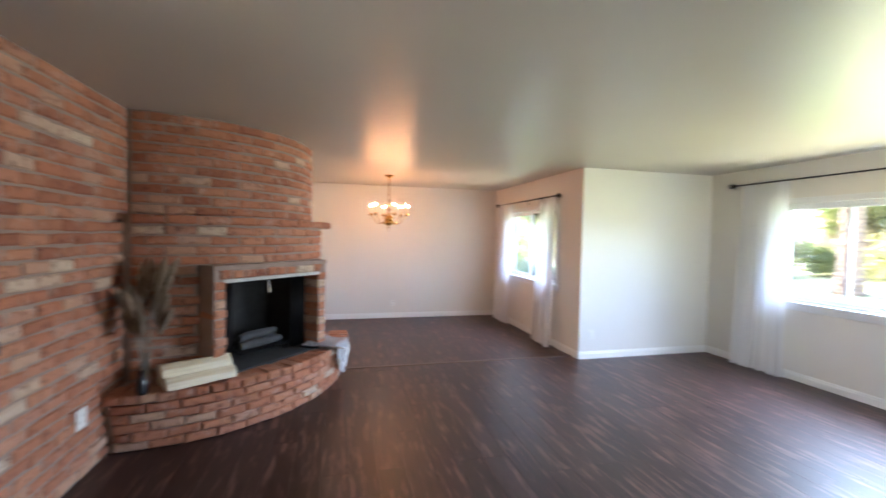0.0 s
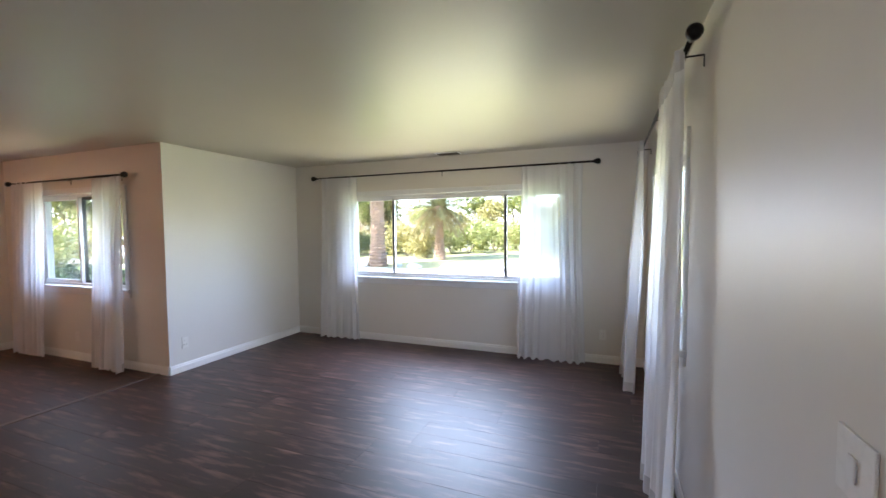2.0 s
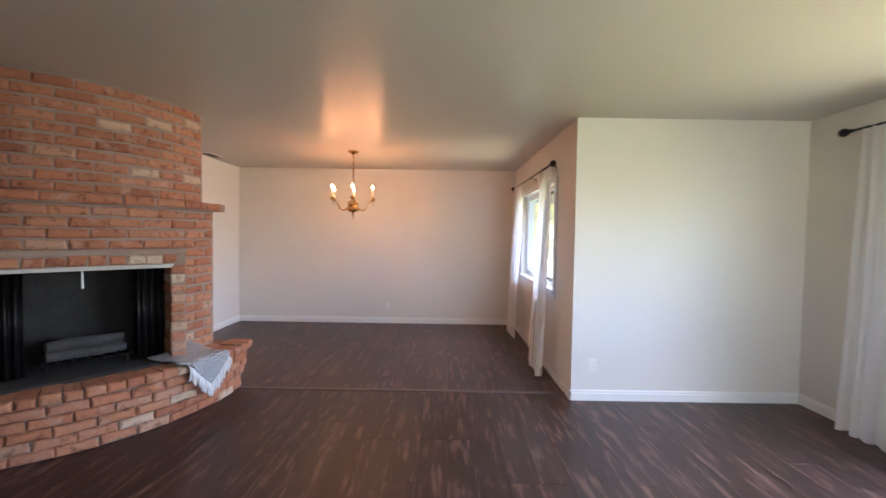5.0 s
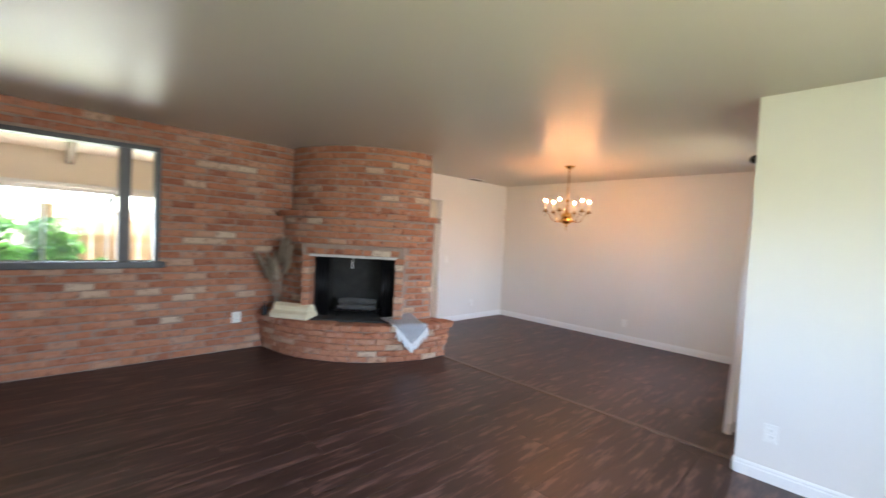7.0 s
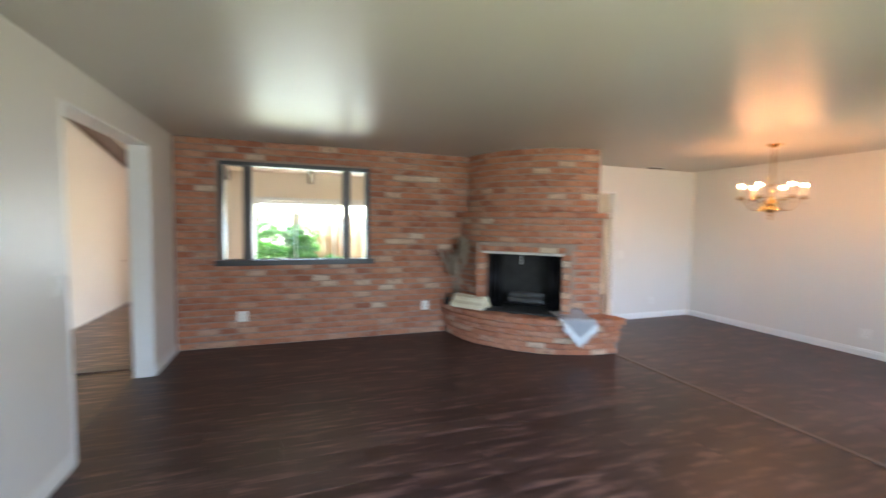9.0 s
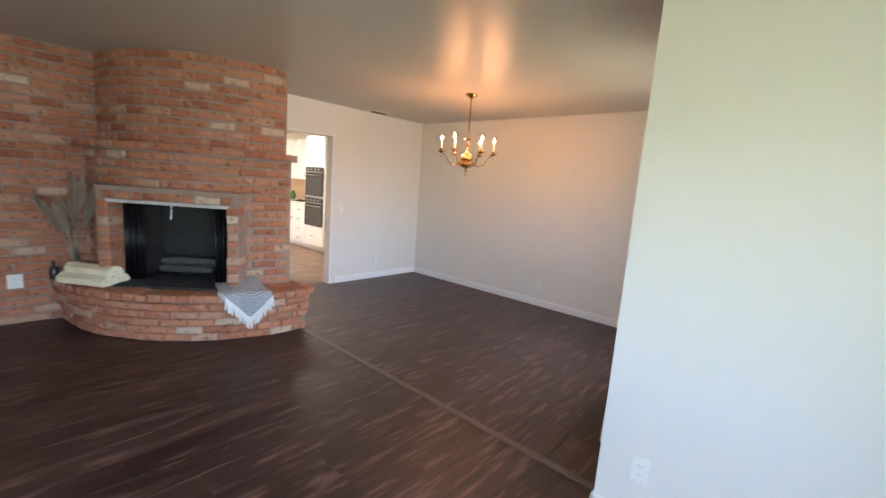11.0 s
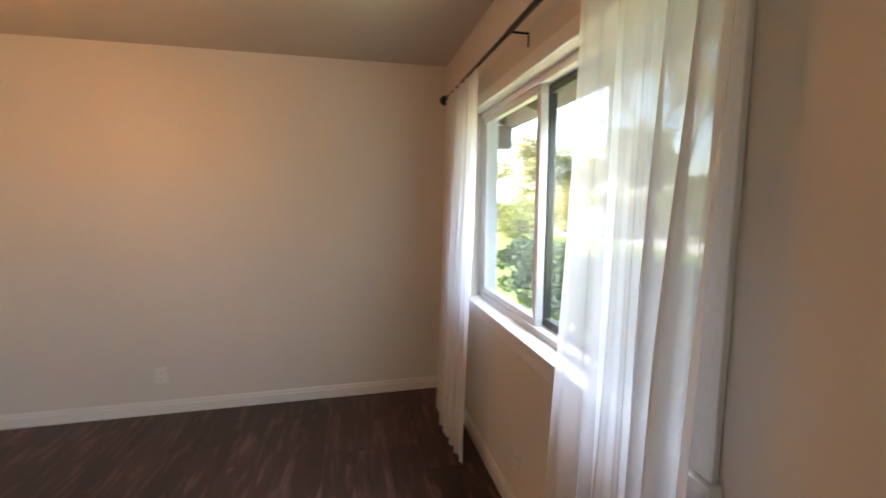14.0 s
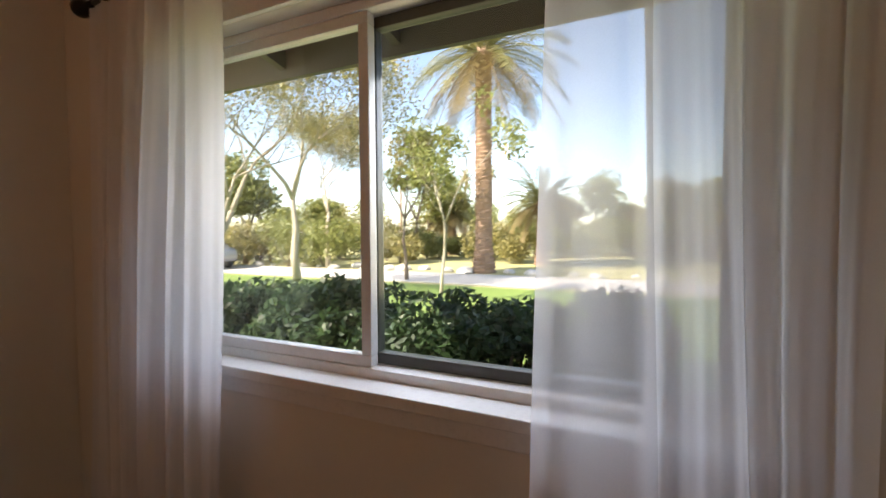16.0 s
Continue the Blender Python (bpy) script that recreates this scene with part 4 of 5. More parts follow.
# ---- curtains ----
def curtain(axis, fixed, a0, a1, z0, z1, folds, depth, seed, label, narrow=1.0, group="sheer curtains", cloth=M_SHEER, flare=-0.07):
    """A hanging sheer: pleats that open downwards, a rod pocket, an uneven hem."""
    r = random.Random(seed)
    nu, nv = folds * 12, 24
    ph = [r.uniform(0, 6.28) for _ in range(4)]
    vs, fs = [], []
    mid = (a0 + a1) / 2
    for j in range(nv + 1):
        v = j / nv
        z = z1 + (z0 - z1) * v
        spread = narrow + (1 - narrow) * v
        for i in range(nu + 1):
            u = i / nu
            uu = u + 0.030 * math.sin(9 * u + 1.5 * v + ph[0]) * math.sin(math.pi * u) + 0.012 * math.sin(23 * u + ph[2])
            a = mid + (a0 + (a1 - a0) * uu - mid) * spread + 0.012 * math.sin(5 * v + ph[1] + 4 * u)
            w = math.sin(2 * math.pi * folds * u + ph[2] + 0.9 * math.sin(4 * u + 2 * v + ph[3]))
            d = depth * (0.6 + 0.5 * math.sin(6.5 * u + ph[3] + v)) * (0.35 + 0.65 * min(1, v * 2.2)) * (w + 0.35 * math.sin(2 * math.pi * folds * 2.3 * u + ph[1] + 2 * v))
            d += flare * v ** 1.3
            zz = z + (0.012 * math.sin(2 * math.pi * folds * u) if j == nv else 0)
            vs.append((fixed + d, a, zz) if axis == "x" else (a, fixed + d, zz))
            if i and j:
                k = j * (nu + 1) + i
                fs.append((k - nu - 2, k - nu - 1, k, k - 1))
    e = thing("curtain", (fixed, mid, z0) if axis == "x" else (mid, fixed, z0), label, "curtain", group)
    me = quads_mesh("panel", [tuple(e.matrix_world.inverted() @ Vector(p)) for p in vs], fs)
    link_mesh("panel", me, cloth, e, True)
    # folded hem and rod pocket: second layers of cloth
    for nm, rows in (("hem", (nv - 1, nv)), ("rod_pocket", (0, 1))):
        hv, hf = [], []
        for j in rows:
            for i in range(nu + 1):
                p = Vector(vs[j * (nu + 1) + i])
                if axis == "x":
                    p.x += 0.003
                else:
                    p.y += 0.003
                hv.append(tuple(e.matrix_world.inverted() @ p))
        hf = [(i - 1, i, nu + 1 + i, nu + i) for i in range(1, nu + 1)]
        link_mesh(nm, quads_mesh(nm, hv, hf), M_SHEER, e, True)
    return e


def rod(axis, fixed, a0, a1, z, wall_at, brackets, label):
    e = thing("curtain_rod", (fixed, a0, z) if axis == "x" else (a0, fixed, z), label, "curtain rod", "curtain rods")
    inv = e.matrix_world.inverted()
    P = lambda a, d=0.0, dz=0.0: tuple(inv @ Vector((fixed + d, a, z + dz) if axis == "x" else (a, fixed + d, z + dz)))
    part("rod", tube(bmesh.new(), [P(a0), P(a1)], 0.009, 10), M_IRON, e, smooth=True)
    part("sleeve", tube(bmesh.new(), [P(a0), P((a0 + a1) / 2)], 0.0115, 10), M_IRON, e, smooth=True)
    for a, s in ((a0, -1), (a1, 1)):
        bm = tube(bmesh.new(), [P(a - s * 0.01), P(a + s * 0.02), P(a + s * 0.03), P(a + s * 0.05), P(a + s * 0.075), P(a + s * 0.09), P(a + s * 0.096)],
                  [0.012, 0.013, 0.02, 0.030, 0.032, 0.024, 0.004], 14)
        part("finial", bm, M_IRON, e, smooth=True)
    for a in brackets:
        d = wall_at - fixed
        bm = tube(bmesh.new(), [P(a), P(a, d * 0.98, 0.0), P(a, d * 0.985, -0.05)], 0.005, 8)
        part("bracket", bm, M_IRON, e)
    return e


rod("x", XL - 0.085, 0.56, 4.22, 2.245, XL, (0.75, 2.35, 4.1), "long black metal curtain rod above the wide window")
rod("x", XD - 0.085, 5.19, 7.30, 2.125, XD, (5.3, 6.226, 7.2), "black metal curtain rod above the sliding window")
rod("y", YN + 0.085, 1.90, 4.60, 2.285, YN, (2.10, 3.28, 4.5), "black metal curtain rod with round finials")
curtain("x", XL - 0.085, 3.54, 4.16, 0.02, 2.262, 6, 0.022, 1, "white sheer curtain gathered beside the wide window", 0.9, cloth=M_VOILE, flare=-0.05)
curtain("x", XL - 0.085, 0.62, 1.37, 0.01, 2.262, 8, 0.022, 2, "white sheer curtain hanging over the wide window", 0.92, cloth=M_VOILE, flare=-0.05)
curtain("x", XD - 0.085, 6.62, 7.32, 0.03, 2.142, 7, 0.030, 3, "white sheer curtain in the dining corner", 0.95, cloth=M_SHEER_THICK)
curtain("x", XD - 0.085, 5.50, 5.715, 0.02, 2.142, 1, 0.018, 4, "thin white sheer curtain over the sliding window")
curtain("x", XD - 0.08, 5.20, 5.53, 0.02, 2.142, 5, 0.030, 5, "white sheer curtain bunched beside the sliding window", cloth=M_SHEER_THICK)
curtain("y", YN + 0.105, 1.95, 2.74, 0.02, 2.302, 7, 0.034, 6, "white sheer curtain bunched near the wall opening", 0.82, cloth=M_SHEER_THICK, flare=0.04)
curtain("y", YN + 0.105, 3.98, 4.56, 0.02, 2.302, 6, 0.042, 7, "white sheer curtain in the room's corner", 0.72, cloth=M_VOILE, flare=0.10)


# ---- chandelier ----
def chandelier():
    e = thing("chandelier", (0.607, 6.282, H), "polished brass chandelier with six lit candle lamps", "chandelier")
    part("ceiling_rose", lathe(bmesh.new(), [(0.01, -0.045), (0.022, -0.042), (0.03, -0.03), (0.058, -0.018), (0.066, -0.006), (0.066, -0.001)], 24), M_BRASS, e, smooth=True)
    part("chain", tube(bmesh.new(), [(0, 0, -0.04), (0.004, 0.002, -0.2), (0, 0, -0.42)], 0.0055, 8), M_BRASS, e)
    for k in range(9):
        bm = bmesh.new()
        pts = [(0.011 * math.cos(q), 0.0, 0.021 * math.sin(q)) for q in [2 * math.pi * i / 10 for i in range(11)]]
        tube(bm, pts, 0.0025, 5)
        bmesh.ops.transform(bm, matrix=pose(0, 0, -0.07 - 0.038 * k, 0, 0, 90 * (k % 2)), verts=bm.verts)
        part("chain_link", bm, M_BRASS, e)
    prof = [(0.004, -0.800), (0.012, -0.792), (0.014, -0.780), (0.007, -0.768), (0.012, -0.760), (0.040, -0.748), (0.062, -0.728), (0.066, -0.712), (0.058, -0.700),
            (0.030, -0.694), (0.040, -0.680), (0.052, -0.660), (0.050, -0.635), (0.034, -0.612), (0.018, -0.600), (0.026, -0.590), (0.026, -0.580), (0.013, -0.570),
            (0.012, -0.535), (0.022, -0.525), (0.022, -0.517), (0.011, -0.508), (0.010, -0.470), (0.028, -0.455), (0.030, -0.448), (0.010, -0.438), (0.006, -0.415)]
    part("column", lathe(bmesh.new(), [(r * (1.35 if z < -0.59 else 1.1), z) for r, z in prof], 24), M_BRASS, e, smooth=True)
    part("drop", lathe(bmesh.new(), [(0.003, -0.84), (0.009, -0.825), (0.004, -0.803)], 12), M_BRASS, e, smooth=True)
    for k in range(6):
        rot = pose(0, 0, 0, 0, 0, 60 * k + 40)
        bm = bmesh.new()
        pts = []
        for i in range(17):
            q = i / 16
            x = 0.045 + 0.230 * q
            z = -0.665 - 0.075 * math.sin(math.pi * min(1, q * 1.25)) + 0.035 * max(0, q - 0.6) / 0.4 + 0.02 * q
            pts.append((x, 0, z))
        pts.append((0.277, 0, -0.602))
        tube(bm, pts, 0.0055, 8)
        bmesh.ops.transform(bm, matrix=rot, verts=bm.verts)
        arm = part("arm", bm, M_BRASS, e, smooth=True)
        x, y = (rot @ Vector((0.277, 0, 0))).xy
        part("drip_pan", lathe(bmesh.new(), [(0.006, -0.588), (0.014, -0.582), (0.042, -0.574), (0.044, -0.568), (0.020, -0.570), (0.017, -0.545), (0.020, -0.540)], 18, (x, y, -0.028)), M_BRASS, arm, smooth=True)
        part("candle", lathe(bmesh.new(), [(0.0115, -0.542), (0.0115, -0.452), (0.006, -0.448)], 14, (x, y, -0.028)), M_WAX, arm, "ivory candle sleeve")
        part("bulb", lathe(bmesh.new(), [(0.004, -0.447), (0.0065, -0.440), (0.0075, -0.434), (0.006, -0.424), (0.003, -0.413), (0.001, -0.408)], 12, (x, y, -0.028)), M_FLAME, arm, "lit flame-shaped bulb", smooth=True)
        bm = bmesh.new()
        lathe(bm, [(0.001, -0.632), (0.007, -0.622), (0.002, -0.606), (0.002, -0.590)], 8, (x, y, -0.028))
        part("pendant", bm, M_CLEAR, arm)


chandelier()


# ---- small fixtures ----
def plate(at, rz, label, sockets="outlet", w=0.072, h=0.116):
    """A wall plate that faces -y before the turn."""
    e = thing("wall_outlet" if sockets == "outlet" else "light_switch", at, label, "outlet" if sockets == "outlet" else "switch", "wall plates", rz=rz)
    part("cover", box_bm((-w / 2, -0.006, -h / 2), (w / 2, 0.0, h / 2), 0.0025), M_PLATE, e)
    if sockets == "outlet":
        for z in (-0.021, 0.021):
            s = part("socket", box_bm((-0.017, -0.0085, z - 0.014), (0.017, -0.006, z + 0.014), 0.003), M_PLATE, e)
            for x in (-0.006, 0.006):
                part("slot", box_bm((x - 0.001, -0.0092, z - 0.004), (x + 0.001, -0.0086, z + 0.005)), M_SLOT, s)
    else:
        part("toggle", box_bm((-0.012, -0.011, -0.022), (0.012, -0.006, 0.022), 0.003), M_PLATE, e)
    return e


plate((0.869, YF, 0.27), 0, "cream outlet plate on the dining wall")
plate((XK, 6.84, 0.285), 90, "white outlet plate on the inner dining wall")
plate((XK, 6.17, 1.06), 90, "white light switch beside the kitchen doorway", "switch")
plate((3.05, YS, 0.31), 0, "white outlet plate on the step wall")
plate((XD, 6.25, 0.28), -90, "cream outlet plate under the sliding window")
plate((XL, 0.43, 0.32), -90, "cream outlet plate near the wide window")
plate((XB + 0.006, 2.956, 0.385), 90, "white outlet plate on the brick wall", w=0.10, h=0.125)
plate((XB + 0.006, 0.685, 0.365), 90, "white outlet plate low on the brick wall", w=0.12, h=0.125)
plate((0.81, YN, 1.12), 180, "white double light switch near the opening", "switch", w=0.115)


def vent(at, rz, label):
    e = thing("ceiling_vent", at, label, "air vent", "vents", rz=rz)
    part("backing", box_bm((-0.13, -0.06, -0.003), (0.13, 0.06, -0.0005)), M_SLOT, e)
    for lo, hi in (((-0.15, -0.08, -0.008), (0.15, -0.06, 0)), ((-0.15, 0.06, -0.008), (0.15, 0.08, 0)), ((-0.15, -0.06, -0.008), (-0.13, 0.06, 0)), ((0.13, -0.06, -0.008), (0.15, 0.06, 0))):
        part("frame", box_bm(lo, hi, 0.002), M_TRIM, e)
    for k in range(7):
        part("slat", box_bm((-0.13, -0.008, -0.0015), (0.13, 0.008, 0.0015), 0, pose(0, -0.051 + 0.017 * k, -0.008, 40)), M_EAVE, e)


vent((4.69, 2.2, H), 90, "small ceiling air vent above the wide window")
vent((-1.37, 6.66, H), 90, "small ceiling air vent by the dining wall")


# ---- on the hearth ----
def split_log(at, rz, l, r, tilt, label):
    rr = random.Random(int(l * 1000) + int(rz))
    e = thing("firewood_log", at, label, "firewood", "logs on the hearth", rz=rz)
    bm = bmesh.new()
    prof = [(-r, 0.0), (-0.5 * r, -0.02 * r), (0.9 * r, 0.05 * r), (r, 0.45 * r), (0.55 * r, 1.0 * r), (-0.35 * r, 1.12 * r), (-0.95 * r, 0.7 * r)]
    rings = []
    for i in range(7):
        x = -l / 2 + l * i / 6
        rings.append([bm.verts.new((x + rr.uniform(-0.004, 0.004), y + rr.uniform(-0.005, 0.005), max(0, z + rr.uniform(-0.004, 0.004)))) for y, z in prof])
    k = len(prof)
    for a, b in zip(rings, rings[1:]):
        for i in range(k):
            bm.faces.new((a[i], a[(i + 1) % k], b[(i + 1) % k], b[i]))
    bm.faces.new(rings[0]), bm.faces.new(list(reversed(rings[-1])))
    bmesh.ops.recalc_face_normals(bm, faces=bm.faces)
    bmesh.ops.transform(bm, matrix=pose(0, 0, 0, tilt), verts=bm.verts)
    part("split_wood", bm, M_SPLIT, e)
    bk = bmesh.new()
    add_box(bk, (-l / 2 + 0.004, 0.84 * r, 0.14 * r), (l / 2 - 0.004, 1.04 * r, 0.40 * r), 0.004)
    part("bark_strip", bk, M_BARK, e, "dark bark along one side")
    return e


LX, LY = CX + 1.50 * ang(-70)[0], CY + 1.50 * ang(-70)[1]
split_log((LX + 0.03, LY - 0.02, HT + 0.004), 33, 0.46, 0.072, 0, "pale split firewood log on the hearth")
split_log((LX - 0.045, LY + 0.085, HT + 0.004), 33, 0.44, 0.07, 0, "pale split firewood log lying at the back")
split_log((LX - 0.015, LY + 0.035, HT + 0.080), 31, 0.46, 0.074, 0, "pale split firewood log stacked on top")


def dried_vase():
    vx, vy = CX + 0.19, CY - 1.45
    e = thing("vase", (vx, vy, HT), "clear glass vase with dried brown plumes", "vase")
    part("glass", lathe(bmesh.new(), [(0.045, 0.0), (0.055, 0.02), (0.05, 0.10), (0.028, 0.17), (0.026, 0.21), (0.034, 0.235)], 20), M_CLEAR, e, smooth=True)
    r = random.Random(3)
    for k in range(15):
        a, lean, hgt = r.uniform(0, 6.28), r.uniform(0.08, 0.30), r.uniform(0.52, 0.92)
        top = Vector((lean * math.cos(a) + 0.03, lean * math.sin(a) - 0.07, hgt))
        if vx + top.x < XB + 0.06:
            top.x = XB + 0.06 - vx
        mid = Vector((top.x * 0.35, top.y * 0.35, hgt * 0.55))
        st = part("stem", tube(bmesh.new(), [(0, 0, 0.03), tuple(mid), tuple(top)], [0.003, 0.0025, 0.0015], 5), M_PALEBARK, e)
        vs, fs = [], []
        d = (top - mid).normalized()
        for i in range(420):
            q = r.random()
            p = mid.lerp(top, 0.25 + 0.75 * q) + d * 0.02
            w = 0.044 * math.sin(math.pi * min(1, 0.12 + q * 0.85))
            aa = r.uniform(0, 6.28)
            side = Vector((math.cos(aa), math.sin(aa), 0.5 + r.random() * 0.6)).normalized()
            tip = p + side * w
            if vx + tip.x < XB + 0.015:
                tip.x = XB + 0.015 - vx
            n2 = side.cross(Vector((0, 0, 1))).normalized() * 0.0042
            b0 = len(vs)
            vs += [tuple(p - n2), tuple(p + n2), tuple(tip + n2 + Vector((0, 0, 0.01))), tuple(tip - n2)]
            fs.append((b0, b0 + 1, b0 + 2, b0 + 3))
        link_mesh("plume", quads_mesh("plume", vs, fs), M_PLUME, st, False, "dried feathery plume")
    j = thing("glass_bottle", (vx + 0.05, vy - 0.16, HT), "small dark glass bottle on the hearth", "bottle")
    part("glass", lathe(bmesh.new(), [(0.03, 0), (0.034, 0.02), (0.032, 0.09), (0.012, 0.12), (0.012, 0.16)], 16), M_OVEN, j, smooth=True)


dried_vase()


def blanket():
    """A folded throw lying over the hearth's edge, its corner hanging down with a fringe."""
    e = thing("throw_blanket", (0, 0, 0), "grey chevron throw with white fringe draped over the hearth", "blanket")
    a0 = -20.0
    nu, nv = 26, 26
    bm = bmesh.new()
    uvl = bm.loops.layers.uv.new("uv")
    grid = []
    ledge = R_H1 + 0.012
    rr = random.Random(5)

    def drop(s, t):
        """Cloth point: s along the edge in metres, t outward from the back of the throw."""
        r = 1.36 + t
        a = a0 + math.degrees(s / R_H1)
        z = HT + 0.012 + 0.018 * (1 + math.sin(9 * s + 5 * t)) * 0.6 + 0.012 * math.sin(17 * t + 6 * s) + 0.03 * max(0, 1 - t / 0.12)
        if r > ledge:
            over = r - ledge
            z = HT + 0.012 - over * 0.97
            r = ledge + 0.006 + 0.018 * abs(math.sin(11 * s)) - 0.09 * max(0.0, over - 0.03)
        c, q = ang(a)
        return Vector((CX + r * c, CY + r * q, z))
    for i in range(nu + 1):
        row = []
        u = i / nu
        for j in range(nv + 1):
            v = j / nv
            s = -0.20 + 0.42 * u + 0.07 * (v - 0.5)
            t = -0.02 + (0.26 + 0.26 * (1 - abs(u - 0.58) / 0.58)) * v
            row.append(bm.verts.new(drop(s, t)))
        grid.append(row)
    for i in range(nu):
        for j in range(nv):
            f = bm.faces.new((grid[i][j], grid[i + 1][j], grid[i + 1][j + 1], grid[i][j + 1]))
            for lp, (p, q) in zip(f.loops, ((i, j), (i + 1, j), (i + 1, j + 1), (i, j + 1))):
                lp[uvl].uv = (p / nu, q / nv)
    ends = [grid[i][nv].co.copy() for i in range(nu + 1)]
    cl = part("cloth", bm, M_BLANKET, e, smooth=True)
    md = cl.modifiers.new("thick", "SOLIDIFY")
    md.thickness = 0.009
    for i in range(0, nu * 2 + 1):
        p = ends[i // 2] if i % 2 == 0 else (ends[i // 2] + ends[min(nu, i // 2 + 1)]) / 2
        out = Vector((p.x - CX, p.y - CY, 0)).normalized()
        on_top = p.z > HT - 0.005
        q = p + (out * 0.08 if on_top else Vector((0, 0, -0.105))) + Vector((rr.uniform(-0.012, 0.012), rr.uniform(-0.012, 0.012), 0)) + out * 0.006
        mid = (p + q) / 2 + out * 0.008
        part("fringe", tube(bmesh.new(), [p, mid, q], [0.006, 0.009, 0.006], 5), M_FRINGE, cl)


blanket()


def grate():
    e = thing("fire_grate", tuple(FM @ Vector((0.02, 0.30, HT + 0.012))), "black iron fire grate with charred logs and ash", "fire grate", rz=FA + 90)
    for k in range(7):
        x = -0.24 + 0.08 * k
        part("bar", tube(bmesh.new(), [(x, -0.16, 0.10), (x, -0.13, 0.065), (x, 0.13, 0.065), (x, 0.16, 0.12)], 0.008, 6), M_IRON, e)
    for y in (-0.10, 0.10):
        part("rail", tube(bmesh.new(), [(-0.26, y, 0.055), (0.26, y, 0.055)], 0.008, 6), M_IRON, e)
        for x in (-0.22, 0.22):
            part("leg", tube(bmesh.new(), [(x, y, 0.055), (x, y, 0.0)], 0.008, 6), M_IRON, e)
    for y, z, rz in ((-0.05, 0.105, 4), (0.06, 0.11, -7), (0.0, 0.17, 10)):
        bm = tube(bmesh.new(), [(-0.22, 0, 0), (-0.1, 0.008, 0.004), (0.05, -0.006, 0.0), (0.22, 0.004, -0.004)], [0.032, 0.04, 0.038, 0.03], 9)
        bmesh.ops.transform(bm, matrix=pose(0, y, z, 0, 0, rz), verts=bm.verts)
        part("charred_log", bm, M_ASH, e, "charred grey log")


grate()

# ---- outdoors ----
def leaf_cloud(centres, count, size, seed, squash=0.8):
    """Many small leaves scattered in clumps. centres: (x, y, z, radius)."""
    r = np.random.default_rng(seed)
    cs = np.array(centres)
    w = cs[:, 3] ** 2
    pick = r.choice(len(cs), count, p=w / w.sum())
    d = r.normal(size=(count, 3))
    d /= np.linalg.norm(d, axis=1)[:, None]
    rad = cs[pick, 3] * r.uniform(0.35, 1.05, count) ** 0.6
    p = cs[pick, :3] + d * rad[:, None] * np.array([1, 1, squash])
    a = r.normal(size=(count, 3))
    a /= np.linalg.norm(a, axis=1)[:, None]
    b = np.cross(a, r.normal(size=(count, 3)))
    b /= np.linalg.norm(b, axis=1)[:, None]
    s = size * r.uniform(0.6, 1.3, count)[:, None]
    quad = np.stack([p - a * s, p + b * s * 0.45, p + a * s, p - b * s * 0.45], 1).reshape(-1, 3)
    me = bpy.data.meshes.new("leaves")
    me.from_pydata(quad.tolist(), [], np.arange(count * 4).reshape(-1, 4).tolist())
    return me


def branches(bm, p, d, length, radius, depth, r, tips, seg=6, spread=0.75, droop=0.0):
    pts, radii = [p], [radius]
    q, dd = p.copy(), d.copy()
    for i in range(3):
        dd = (dd + Vector((r.uniform(-0.22, 0.22), r.uniform(-0.22, 0.22), r.uniform(-0.1, 0.16) - droop))).normalized()
        q = q + dd * length / 3
        pts.append(q.copy())
        radii.append(radius * (1 - 0.16 * (i + 1)))
    tube(bm, pts, radii, seg)
    if depth == 0:
        tips.append(q)
        return
    for k in range(r.choice((2, 3, 3))):
        nd = (dd + Vector((r.uniform(-1, 1), r.uniform(-1, 1), r.uniform(-0.3, 0.7))) * spread).normalized()
        branches(bm, pts[r.choice((2, 3, 3))], nd, length * r.uniform(0.62, 0.82), radius * 0.52, depth - 1, r, tips, max(4, seg - 1), spread, droop)


def tree(at, height, seed, label, leaf=M_LEAF, count=2600, size=0.11, bark=M_BARK, depth=3, clump=0.7, trunk=0.16, name="tree", lean=(0, 0)):
    r = random.Random(seed)
    e = thing(name, at, label, "tree", "garden trees")
    bm, tips = bmesh.new(), []
    branches(bm, Vector((0, 0, -0.05)), Vector((lean[0], lean[1], 1)).normalized(), height * 0.42, trunk, depth, r, tips, 8)
    part("trunk", bm, bark, e, smooth=True)
    if count:
        cl = [(t.x, t.y, t.z, clump * r.uniform(0.6, 1.2)) for t in tips]
        link_mesh("crown", leaf_cloud(cl, count, size, seed), leaf, e)
    return e


def shrub(at, rad, hgt, seed, label, leaf, count, size):
    r = random.Random(seed)
    e = thing("shrub", at, label, "shrub", "garden shrubs")
    bm = bmesh.new()
    for k in range(5):
        a = r.uniform(0, 6.28)
        tube(bm, [(0, 0, -0.03), (0.3 * rad * math.cos(a), 0.3 * rad * math.sin(a), hgt * 0.4), (0.6 * rad * math.cos(a), 0.6 * rad * math.sin(a), hgt * 0.75)], [0.03, 0.02, 0.01], 5)
    part("stems", bm, M_BARK, e)
    cl = [(r.uniform(-0.7, 0.7) * rad, r.uniform(-0.7, 0.7) * rad, hgt * r.uniform(0.25, 0.85), rad * r.uniform(0.3, 0.5)) for _ in range(14)]
    link_mesh("foliage", leaf_cloud(cl, count, size, seed), leaf, e)
    return e


